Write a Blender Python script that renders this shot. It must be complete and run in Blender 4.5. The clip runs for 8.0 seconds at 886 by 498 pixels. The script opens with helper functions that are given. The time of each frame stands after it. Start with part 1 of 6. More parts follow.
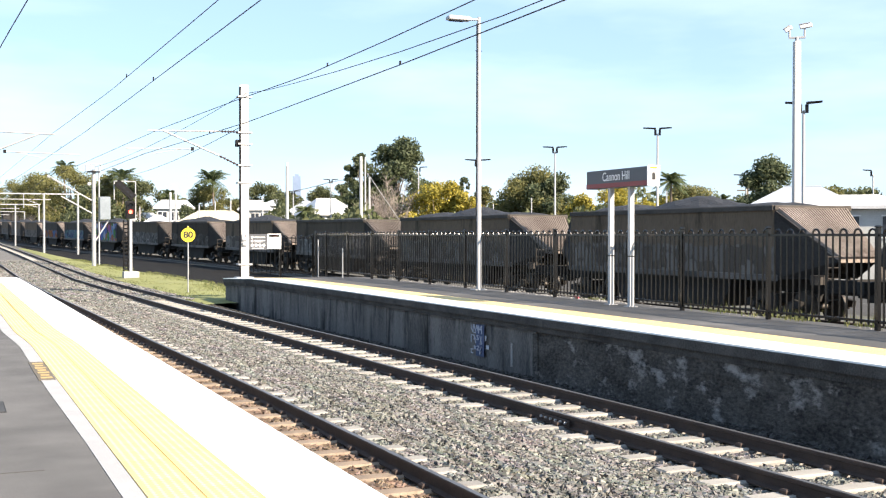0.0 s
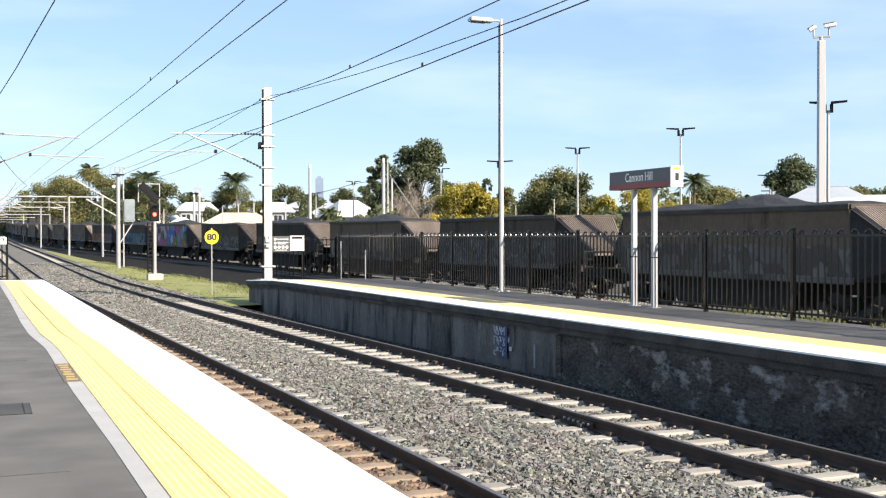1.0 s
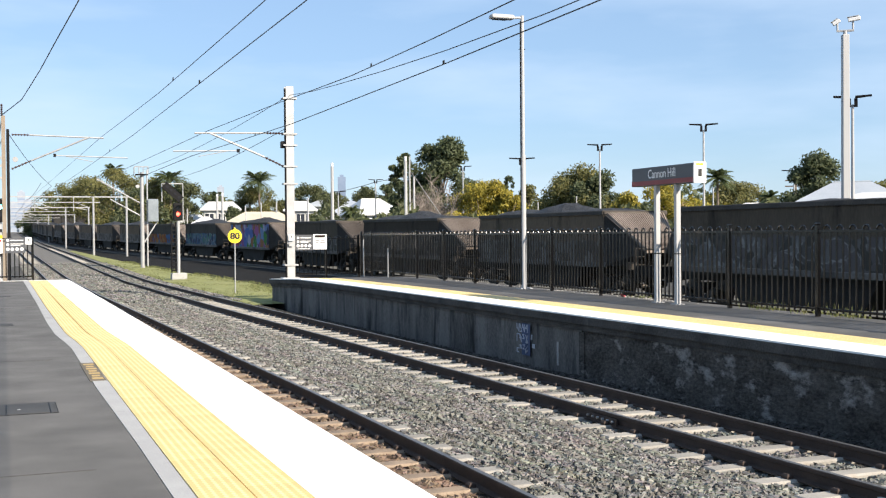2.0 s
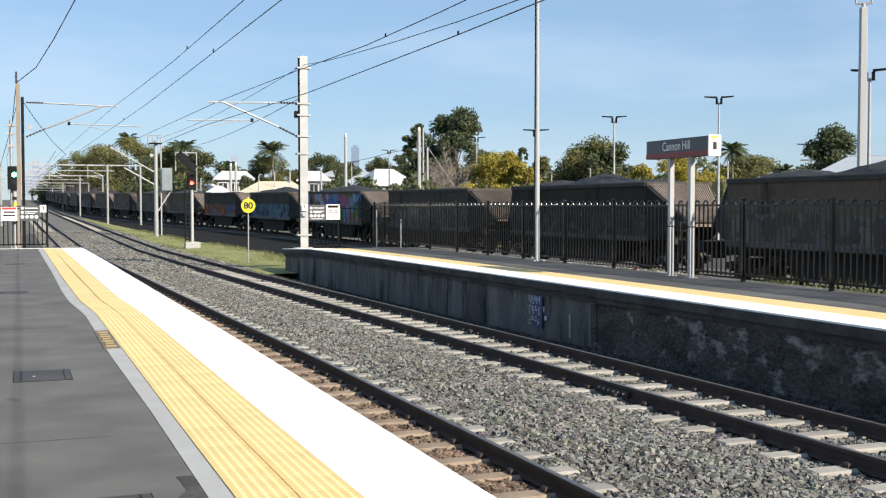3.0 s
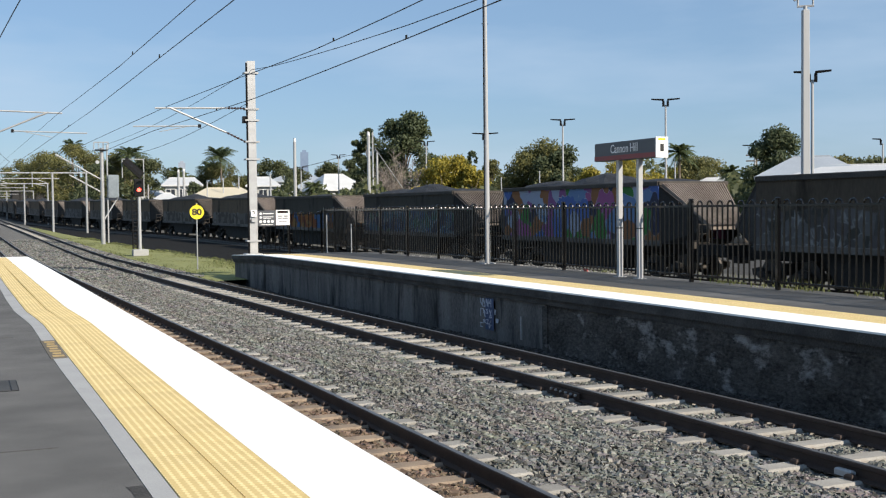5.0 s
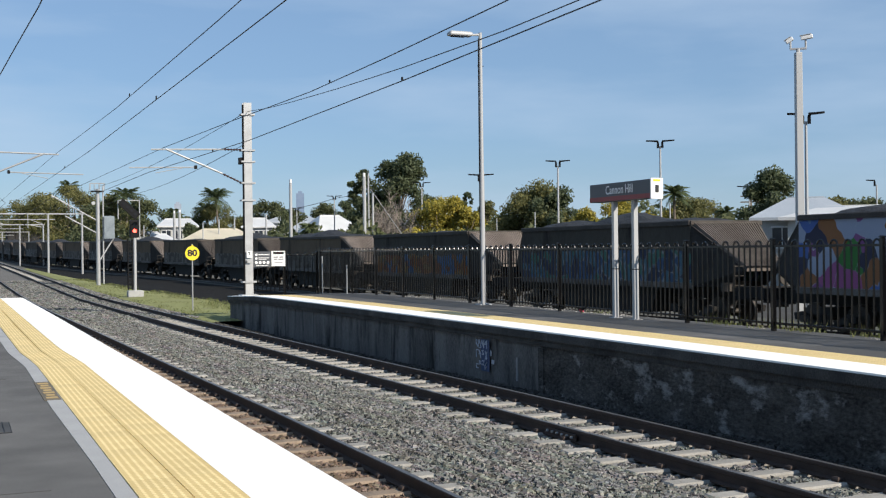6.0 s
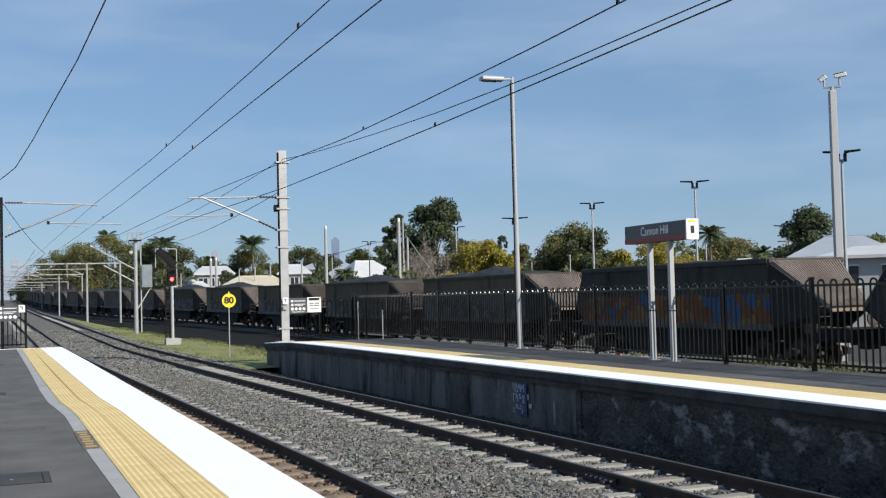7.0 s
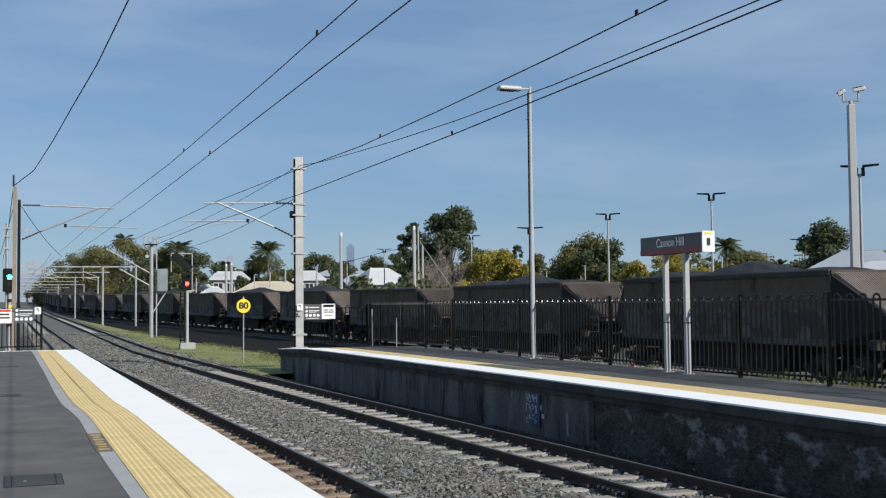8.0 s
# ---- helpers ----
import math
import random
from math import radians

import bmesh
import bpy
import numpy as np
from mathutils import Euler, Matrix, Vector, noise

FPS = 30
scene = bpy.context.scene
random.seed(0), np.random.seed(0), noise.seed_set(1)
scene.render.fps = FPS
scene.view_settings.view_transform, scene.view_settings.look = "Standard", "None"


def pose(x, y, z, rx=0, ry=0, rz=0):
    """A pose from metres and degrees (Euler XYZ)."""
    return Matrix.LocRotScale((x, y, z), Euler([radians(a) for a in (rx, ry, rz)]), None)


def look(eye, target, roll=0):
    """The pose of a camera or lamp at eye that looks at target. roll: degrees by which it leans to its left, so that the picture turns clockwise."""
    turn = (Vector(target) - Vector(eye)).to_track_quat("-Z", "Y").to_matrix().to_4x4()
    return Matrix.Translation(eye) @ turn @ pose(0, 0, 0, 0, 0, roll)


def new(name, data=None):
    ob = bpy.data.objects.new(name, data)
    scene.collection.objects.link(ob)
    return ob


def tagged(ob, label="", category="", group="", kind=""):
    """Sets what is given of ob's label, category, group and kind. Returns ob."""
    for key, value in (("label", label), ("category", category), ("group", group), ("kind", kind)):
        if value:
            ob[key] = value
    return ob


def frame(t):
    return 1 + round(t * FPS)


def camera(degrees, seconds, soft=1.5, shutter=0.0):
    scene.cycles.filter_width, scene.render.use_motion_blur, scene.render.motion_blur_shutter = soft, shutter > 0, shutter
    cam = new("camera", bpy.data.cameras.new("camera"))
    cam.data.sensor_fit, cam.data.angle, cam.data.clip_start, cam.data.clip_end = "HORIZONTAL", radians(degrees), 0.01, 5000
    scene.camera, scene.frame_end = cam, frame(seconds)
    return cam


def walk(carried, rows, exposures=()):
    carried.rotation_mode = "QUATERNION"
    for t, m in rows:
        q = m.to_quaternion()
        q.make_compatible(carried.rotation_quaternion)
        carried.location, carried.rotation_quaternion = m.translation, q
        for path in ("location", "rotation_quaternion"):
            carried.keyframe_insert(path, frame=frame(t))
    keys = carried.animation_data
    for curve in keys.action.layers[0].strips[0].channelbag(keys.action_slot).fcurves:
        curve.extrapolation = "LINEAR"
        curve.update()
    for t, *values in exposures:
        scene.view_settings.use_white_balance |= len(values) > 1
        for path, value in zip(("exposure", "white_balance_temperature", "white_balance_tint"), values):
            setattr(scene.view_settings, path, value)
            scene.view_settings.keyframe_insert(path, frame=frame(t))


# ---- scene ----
# World: +Y runs along the platforms away from the camera, +X across the tracks; z = 0 is the platform surface.
EYE = 1.41
cam = camera(42.4, 8.0, 1.2)
PATH = [
    (0, -23.245, -0.710, -0.016), (0.1, -22.434, -0.536, 0.097), (0.2, -21.779, -0.458, 0.003), (0.3, -21.255, -0.494, 0.048), (0.4, -20.875, -0.506, -0.034),
    (0.5, -20.491, -0.494, 0.015), (0.6, -20.745, -0.538, -0.201), (0.7, -20.962, -0.552, -0.127), (0.8, -21.057, -0.581, -0.109), (0.9, -21.400, -0.579, 0.200),
    (1, -22.115, -0.632, 0.139), (1.1, -22.706, -0.611, 0.174), (1.2, -22.675, -0.540, 0.240), (1.3, -22.661, -0.539, 0.255), (1.4, -22.541, -0.523, 0.168),
    (1.5, -22.362, -0.485, 0.082), (1.6, -22.262, -0.534, -0.058), (1.7, -22.143, -0.548, -0.145), (1.8, -21.958, -0.545, -0.005), (1.9, -21.303, -0.620, 0.247),
    (2, -20.995, -0.740, 0.494), (2.1, -20.478, -1.017, 0.441), (2.2, -19.992, -1.910, 0.267), (3.3, -20.551, -2.273, -0.183), (3.5, -20.435, -2.333, -0.518),
    (3.7, -20.178, -2.252, -0.515), (4, -20.498, -2.287, -0.550), (4.2, -20.850, -2.200, -0.243), (4.3, -20.927, -2.217, -0.297), (4.5, -21.569, -2.380, 0.100),
    (4.7, -22.451, -2.365, 0.265), (5.8, -23.033, -0.301, 1.200), (6, -23.049, 0.054, 0.669), (6.2, -23.262, 0.384, 0.609), (6.3, -23.357, 0.565, 0.776),
    (6.5, -23.538, 0.940, 0.907), (6.7, -22.623, 1.695, 1.234), (6.8, -22.267, 2.017, 1.110), (7, -21.279, 2.301, 1.454), (7.2, -21.164, 2.528, 0.954),
    (7.3, -21.093, 2.544, 0.861), (7.5, -20.780, 2.641, 0.740), (7.7, -20.688, 2.741, 0.862), (7.8, -20.677, 2.754, 0.772), (8, -20.562, 2.743, 0.564),
]
EXPOSURES = [(0.0, 1.52, 7250, 13), (0.5, 1.36, 7200, 13), (1.0, 1.22, 7200, 12), (1.5, 1.07, 7050, 12), (2.0, 0.99, 7000, 11), (3.5, 0.67, 6850, 9), (4.5, 0.54, 6800, 9), (6.0, 0.42, 6560, 9), (7.0, 0.28, 6430, 9), (8.0, 0.12, 6380, 9)]
walk(cam, [(t, pose(0, 0, EYE, 90 + p, r, y)) for t, y, p, r in PATH], EXPOSURES)

# ---- daylight ----
SUN = Vector((2.1, -3.7, 2.55)).normalized()
world = bpy.data.worlds.new("sky")
scene.world = world
world.use_nodes = True
wn, wl = world.node_tree.nodes, world.node_tree.links
sky = wn.new("ShaderNodeTexSky")
sky.sky_type, sky.sun_disc = "NISHITA", False
sky.sun_elevation, sky.sun_rotation = math.asin(SUN.z), math.atan2(SUN.x, SUN.y)
sky.air_density, sky.dust_density, sky.ozone_density = 1.0, 0.3, 6.0
# thin high cloud, stretched along the horizon
wtc, wmap, wnoise, wramp, wmix = (wn.new("ShaderNode" + k) for k in ("TexCoord", "Mapping", "TexNoise", "ValToRGB", "MixRGB"))
wmap.inputs["Scale"].default_value = (1.5, 1.5, 7.0)
wnoise.inputs["Scale"].default_value, wnoise.inputs["Detail"].default_value = 2.2, 6.0
wramp.color_ramp.elements[0].position, wramp.color_ramp.elements[1].position = 0.46, 0.72
wramp.color_ramp.elements[0].color = (0.0, 0.0, 0.0, 1)
wramp.color_ramp.elements[1].color = (0.5, 0.5, 0.5, 1)
wmix.inputs[2].default_value = (4.5, 5.8, 7.6, 1)
wl.new(wtc.outputs["Generated"], wmap.inputs["Vector"])
wl.new(wmap.outputs["Vector"], wnoise.inputs["Vector"])
wl.new(wnoise.outputs["Fac"], wramp.inputs["Fac"])
wl.new(wramp.outputs["Color"], wmix.inputs[0])
# an even veil of haze evens out the sky
veil = wn.new("ShaderNodeMixRGB")
veil.inputs[0].default_value, veil.inputs[2].default_value = 0.5, (2.75, 4.2, 6.4, 1)
wl.new(sky.outputs["Color"], veil.inputs[1])
wl.new(veil.outputs["Color"], wmix.inputs[1])
wl.new(wmix.outputs["Color"], wn["Background"].inputs["Color"])
wn["Background"].inputs["Strength"].default_value = 0.082
sun = new("sun", bpy.data.lights.new("sun", "SUN"))
sun.data.energy, sun.data.angle, sun.data.color = 4.9, radians(0.53), (1.0, 0.925, 0.82)
sun.matrix_world = look((0, 0, 60), Vector((0, 0, 60)) - SUN)


# ---- materials ----
def rgb(c):
    return (*c, 1.0)


def nodes_of(name):
    m = bpy.data.materials.new(name)
    m.use_nodes = True
    n, l = m.node_tree.nodes, m.node_tree.links
    return m, n, l, n["Principled BSDF"]


def surface(name, a, b, rough=0.8, metal=0.0, scale=8.0, fine=90.0, bump=0.3, stain=None, stain_scale=0.8, stain_at=0.55, stretch=(1, 1, 1), vary=0.0, dist=0.01, spec=0.4):
    """Two colours mixed by coarse and fine noise, an optional stain colour, relief, and piece to piece variation."""
    m, n, l, p = nodes_of(name)
    tc, mp = n.new("ShaderNodeTexCoord"), n.new("ShaderNodeMapping")
    mp.inputs["Scale"].default_value = stretch
    l.new(tc.outputs["Object"], mp.inputs["Vector"])
    big, small = n.new("ShaderNodeTexNoise"), n.new("ShaderNodeTexNoise")
    big.inputs["Scale"].default_value, big.inputs["Detail"].default_value = scale, 5.0
    small.inputs["Scale"].default_value, small.inputs["Detail"].default_value = fine, 3.0
    for t in (big, small):
        l.new(mp.outputs["Vector"], t.inputs["Vector"])
    add = n.new("ShaderNodeMath")
    add.operation = "MULTIPLY_ADD"
    add.inputs[1].default_value = 0.5
    half = n.new("ShaderNodeMath")
    half.operation = "MULTIPLY"
    half.inputs[1].default_value = 0.5
    l.new(small.outputs["Fac"], half.inputs[0])
    l.new(big.outputs["Fac"], add.inputs[0])
    l.new(half.outputs[0], add.inputs[2])
    ramp = n.new("ShaderNodeValToRGB")
    ramp.color_ramp.elements[0].position, ramp.color_ramp.elements[1].position = 0.35, 0.65
    ramp.color_ramp.elements[0].color, ramp.color_ramp.elements[1].color = rgb(a), rgb(b)
    l.new(add.outputs[0], ramp.inputs["Fac"])
    out = ramp.outputs["Color"]
    if stain:
        sn, sr, mx = n.new("ShaderNodeTexNoise"), n.new("ShaderNodeValToRGB"), n.new("ShaderNodeMixRGB")
        sn.inputs["Scale"].default_value, sn.inputs["Detail"].default_value = stain_scale, 8.0
        sn.inputs["Roughness"].default_value = 0.65
        sr.color_ramp.elements[0].position, sr.color_ramp.elements[1].position = stain_at, stain_at + 0.12
        mx.inputs[2].default_value = rgb(stain)
        l.new(mp.outputs["Vector"], sn.inputs["Vector"])
        l.new(sn.outputs["Fac"], sr.inputs["Fac"])
        l.new(sr.outputs["Color"], mx.inputs[0])
        l.new(out, mx.inputs[1])
        out = mx.outputs["Color"]
    if vary:
        oi, hs, mr = n.new("ShaderNodeObjectInfo"), n.new("ShaderNodeHueSaturation"), n.new("ShaderNodeMapRange")
        mr.inputs["To Min"].default_value, mr.inputs["To Max"].default_value = 1 - vary, 1 + vary
        l.new(oi.outputs["Random"], mr.inputs["Value"])
        l.new(mr.outputs["Result"], hs.inputs["Value"])
        l.new(out, hs.inputs["Color"])
        out = hs.outputs["Color"]
    l.new(out, p.inputs["Base Color"])
    p.inputs["Roughness"].default_value, p.inputs["Metallic"].default_value = rough, metal
    p.inputs["Specular IOR Level"].default_value = spec
    if bump:
        bp = n.new("ShaderNodeBump")
        bp.inputs["Strength"].default_value, bp.inputs["Distance"].default_value = bump, dist
        l.new(add.outputs[0], bp.inputs["Height"])
        l.new(bp.outputs["Normal"], p.inputs["Normal"])
    return m


def island_surface(name, colours, rough=0.9, hue=None):
    """Each loose piece of a mesh takes its own colour from the list."""
    m, n, l, p = nodes_of(name)
    g, ramp, no, mx = n.new("ShaderNodeNewGeometry"), n.new("ShaderNodeValToRGB"), n.new("ShaderNodeTexNoise"), n.new("ShaderNodeMixRGB")
    e = ramp.color_ramp.elements
    while len(e) < len(colours):
        e.new(0.5)
    for i, c in enumerate(colours):
        e[i].position, e[i].color = i / (len(colours) - 1), rgb(c)
    mx.blend_type, mx.inputs[0].default_value = "MULTIPLY", 0.5
    no.inputs["Scale"].default_value = 30.0 if hue is None else hue
    l.new(g.outputs["Random Per Island"], ramp.inputs["Fac"])
    l.new(ramp.outputs["Color"], mx.inputs[1])
    l.new(no.outputs["Color"], mx.inputs[2])
    l.new(mx.outputs["Color"], p.inputs["Base Color"])
    p.inputs["Roughness"].default_value, p.inputs["Specular IOR Level"].default_value = rough, 0.25
    return m


def leaf_surface(name, colours):
    m, n, l, p = nodes_of(name)
    g, ramp = n.new("ShaderNodeNewGeometry"), n.new("ShaderNodeValToRGB")
    e = ramp.color_ramp.elements
    while len(e) < len(colours):
        e.new(0.5)
    for i, c in enumerate(colours):
        e[i].position, e[i].color = i / (len(colours) - 1), rgb(c)
    l.new(g.outputs["Random Per Island"], ramp.inputs["Fac"])
    l.new(ramp.outputs["Color"], p.inputs["Base Color"])
    p.inputs["Roughness"].default_value, p.inputs["Specular IOR Level"].default_value = 0.6, 0.3
    tr, mix = n.new("ShaderNodeBsdfTranslucent"), n.new("ShaderNodeMixShader")
    l.new(ramp.outputs["Color"], tr.inputs["Color"])
    mix.inputs[0].default_value = 0.38
    l.new(p.outputs[0], mix.inputs[1])
    l.new(tr.outputs[0], mix.inputs[2])
    l.new(mix.outputs[0], n["Material Output"].inputs["Surface"])
    return m


def plain(name, c, rough=0.5, metal=0.0, glow=0.0, spec=0.4):
    m, n, l, p = nodes_of(name)
    no, mx = n.new("ShaderNodeTexNoise"), n.new("ShaderNodeMixRGB")
    no.inputs["Scale"].default_value, no.inputs["Detail"].default_value = 6.0, 6.0
    mx.inputs[1].default_value, mx.inputs[2].default_value = rgb([v * 0.82 for v in c]), rgb(c)
    l.new(no.outputs["Fac"], mx.inputs[0])
    l.new(mx.outputs["Color"], p.inputs["Base Color"])
    p.inputs["Roughness"].default_value, p.inputs["Metallic"].default_value = rough, metal
    p.inputs["Specular IOR Level"].default_value = spec
    if glow:
        p.inputs["Emission Color"].default_value, p.inputs["Emission Strength"].default_value = rgb(c), glow
    return m


def tactile_paint():
    """Yellow moulded tile with rows of small domes."""
    m = surface("tactile_yellow", (0.74, 0.57, 0.27), (0.86, 0.69, 0.36), 0.75, 0, 2.0, 60, 0.1, (0.55, 0.42, 0.2), 3.0, 0.64, vary=0.05)
    n, l = m.node_tree.nodes, m.node_tree.links
    p = n["Principled BSDF"]
    tc, sep = n.new("ShaderNodeTexCoord"), n.new("ShaderNodeSeparateXYZ")
    l.new(tc.outputs["Object"], sep.inputs[0])
    waves = []
    for axis in ("X", "Y"):
        k, sn = n.new("ShaderNodeMath"), n.new("ShaderNodeMath")
        k.operation, k.inputs[1].default_value, sn.operation = "MULTIPLY", 2 * math.pi / 0.05, "COSINE"
        l.new(sep.outputs[axis], k.inputs[0])
        l.new(k.outputs[0], sn.inputs[0])
        waves.append(sn)
    add, ramp, mul, bp = n.new("ShaderNodeMath"), n.new("ShaderNodeValToRGB"), n.new("ShaderNodeMixRGB"), n.new("ShaderNodeBump")
    add.operation, add.inputs[1].default_value = "MULTIPLY_ADD", 0.45
    l.new(waves[1].outputs[0], add.inputs[0])
    l.new(waves[0].outputs[0], add.inputs[2])
    ramp.color_ramp.elements[0].position, ramp.color_ramp.elements[1].position = 0.0, 0.9
    ramp.color_ramp.elements[0].color = (0.74, 0.70, 0.60, 1)
    l.new(add.outputs[0], ramp.inputs["Fac"])
    old = p.inputs["Base Color"].links[0].from_socket
    mul.blend_type, mul.inputs[0].default_value = "MULTIPLY", 1.0
    l.new(old, mul.inputs[1])
    l.new(ramp.outputs["Color"], mul.inputs[2])
    l.new(mul.outputs["Color"], p.inputs["Base Color"])
    bp.inputs["Strength"].default_value, bp.inputs["Distance"].default_value = 0.5, 0.006
    l.new(ramp.outputs["Color"], bp.inputs["Height"])
    l.new(bp.outputs["Normal"], p.inputs["Normal"])
    return m


def graffiti(name, base, palette, amount, scale=0.9, line=(0.6, 0.6, 0.58), top=2.75, seed=0.0, thick=0.03, bend=1.5):
    """Grimy wagon steel with sprayed letters: bent cells of colour with outlines, inside a ragged band of the side."""
    m = surface(name, base, [v * 1.5 for v in base], 0.85, 0.0, 1.3, 14, 0.2, [v * 0.5 for v in base], 0.7, 0.55, stretch=(1, 1, 0.35), spec=0.12)
    n, l = m.node_tree.nodes, m.node_tree.links
    p = n["Principled BSDF"]
    tc, mp, no = n.new("ShaderNodeTexCoord"), n.new("ShaderNodeMapping"), n.new("ShaderNodeTexNoise")
    mp.inputs["Location"].default_value = (seed, seed * 1.7, seed * 0.6)
    l.new(tc.outputs["Object"], mp.inputs["Vector"])
    no.inputs["Scale"].default_value, no.inputs["Detail"].default_value = 1.1, 2.0
    l.new(mp.outputs["Vector"], no.inputs["Vector"])
    warp = n.new("ShaderNodeMixRGB")
    warp.blend_type, warp.inputs[0].default_value = "ADD", bend
    l.new(mp.outputs["Vector"], warp.inputs[1])
    l.new(no.outputs["Color"], warp.inputs[2])
    cell, edge = n.new("ShaderNodeTexVoronoi"), n.new("ShaderNodeTexVoronoi")
    edge.feature = "DISTANCE_TO_EDGE"
    for v in (cell, edge):
        v.inputs["Scale"].default_value = scale
        l.new(warp.outputs["Color"], v.inputs["Vector"])
    sep, ramp = n.new("ShaderNodeSeparateColor"), n.new("ShaderNodeValToRGB")
    l.new(cell.outputs["Color"], sep.inputs[0])
    e = ramp.color_ramp.elements
    ramp.color_ramp.interpolation = "CONSTANT"
    while len(e) < len(palette):
        e.new(0.5)
    for i, c in enumerate(palette):
        e[i].position, e[i].color = i / len(palette), rgb(c)
    l.new(sep.outputs[0], ramp.inputs["Fac"])
    lr, lm = n.new("ShaderNodeValToRGB"), n.new("ShaderNodeMixRGB")
    lr.color_ramp.elements[0].position, lr.color_ramp.elements[1].position = thick, thick * 2
    lr.color_ramp.elements[0].color, lr.color_ramp.elements[1].color = (1, 1, 1, 1), (0, 0, 0, 1)
    l.new(edge.outputs["Distance"], lr.inputs["Fac"])
    lm.inputs[2].default_value = rgb(line)
    # sprayed lines come and go
    gap, gr, gm = n.new("ShaderNodeTexNoise"), n.new("ShaderNodeValToRGB"), n.new("ShaderNodeMath")
    gap.inputs["Scale"].default_value, gap.inputs["Detail"].default_value = 2.3, 5.0
    l.new(mp.outputs["Vector"], gap.inputs["Vector"])
    gr.color_ramp.elements[0].position, gr.color_ramp.elements[1].position = 0.47, 0.6
    l.new(gap.outputs["Fac"], gr.inputs["Fac"])
    gm.operation = "MULTIPLY"
    l.new(lr.outputs["Color"], gm.inputs[0])
    l.new(gr.outputs["Color"], gm.inputs[1])
    l.new(gm.outputs[0], lm.inputs[0])
    l.new(ramp.outputs["Color"], lm.inputs[1])
    # the ragged band
    xyz, band, nz, total, mask = n.new("ShaderNodeSeparateXYZ"), n.new("ShaderNodeMapRange"), n.new("ShaderNodeTexNoise"), n.new("ShaderNodeMath"), n.new("ShaderNodeValToRGB")
    l.new(tc.outputs["Object"], xyz.inputs[0])
    band.inputs["From Min"].default_value, band.inputs["From Max"].default_value = top, top - 0.5
    l.new(xyz.outputs["Z"], band.inputs["Value"])
    nz.inputs["Scale"].default_value, nz.inputs["Detail"].default_value = 0.8, 4.0
    l.new(mp.outputs["Vector"], nz.inputs["Vector"])
    total.operation = "MULTIPLY"
    l.new(band.outputs["Result"], total.inputs[0])
    l.new(nz.outputs["Fac"], total.inputs[1])
    mask.color_ramp.elements[0].position, mask.color_ramp.elements[1].position = 0.62 - 0.4 * amount, 0.66 - 0.4 * amount
    mask.color_ramp.elements[1].color = (0.85, 0.85, 0.85, 1)
    l.new(total.outputs[0], mask.inputs["Fac"])
    mx = n.new("ShaderNodeMixRGB")
    old = p.inputs["Base Color"].links[0].from_socket
    l.new(mask.outputs["Color"], mx.inputs[0])
    l.new(old, mx.inputs[1])
    l.new(lm.outputs["Color"], mx.inputs[2])
    l.new(mx.outputs["Color"], p.inputs["Base Color"])
    return m


ASPHALT = surface("asphalt", (0.062, 0.060, 0.057), (0.142, 0.137, 0.130), 0.92, 0, 1.4, 160, 0.7, (0.078, 0.075, 0.071), 0.45, 0.55, dist=0.004)
ASPHALT_FAR = surface("asphalt_far", (0.055, 0.054, 0.052), (0.085, 0.083, 0.08), 0.9, 0, 0.6, 120, 0.4, (0.12, 0.117, 0.113), 0.3, 0.55, dist=0.004)
COPING = surface("dirt_and_shade_coping", (0.025, 0.023, 0.021), (0.085, 0.080, 0.073), 0.9, 0, 1.8, 40, 0.6, (0.03, 0.028, 0.026), 1.4, 0.5, dist=0.02)
CONCRETE = surface("concrete", (0.30, 0.30, 0.30), (0.38, 0.38, 0.37), 0.85, 0, 2.0, 120, 0.2, (0.22, 0.22, 0.21), 1.2, 0.58, dist=0.003)
WHITE_EDGE = surface("white_edge_paint", (0.86, 0.85, 0.81), (0.91, 0.90, 0.86), 0.7, 0, 1.5, 90, 0.1, (0.74, 0.72, 0.67), 1.4, 0.68, dist=0.002)
TACTILE = tactile_paint()
RAIL_RUST = surface("rail_rust", (0.04, 0.028, 0.023), (0.068, 0.047, 0.038), 0.8, 0.2, 4, 60, 0.2)
RAIL_TOP = surface("rail_running_surface", (0.16, 0.145, 0.13), (0.24, 0.22, 0.20), 0.45, 0.8, 3, 40, 0.05, stretch=(1, 0.1, 1))
SLEEPER = surface("concrete_sleeper", (0.20, 0.188, 0.168), (0.315, 0.298, 0.268), 0.9, 0, 3, 60, 0.3, (0.24, 0.2, 0.16), 2.0, 0.57, vary=0.14)
SLEEPER_RUSTY = surface("rust_stained_sleeper", (0.19, 0.14, 0.10), (0.29, 0.225, 0.165), 0.9, 0, 3, 60, 0.3, (0.13, 0.09, 0.06), 2.0, 0.56, vary=0.15)
BED_FAR = surface("far_ballast_bed", (0.085, 0.08, 0.073), (0.16, 0.152, 0.138), 0.95, 0, 3.0, 22, 0.8, (0.11, 0.10, 0.085), 0.3, 0.55, dist=0.04)
BED = surface("ballast_bed", (0.03, 0.028, 0.025), (0.10, 0.095, 0.085), 0.95, 0, 16, 34, 1.0, (0.05, 0.045, 0.04), 0.35, 0.6, dist=0.05)
STONES = island_surface("ballast_stones", [(0.05, 0.050, 0.047), (0.16, 0.159, 0.148), (0.265, 0.262, 0.243), (0.09, 0.0895, 0.083), (0.34, 0.335, 0.31), (0.13, 0.129, 0.12)])
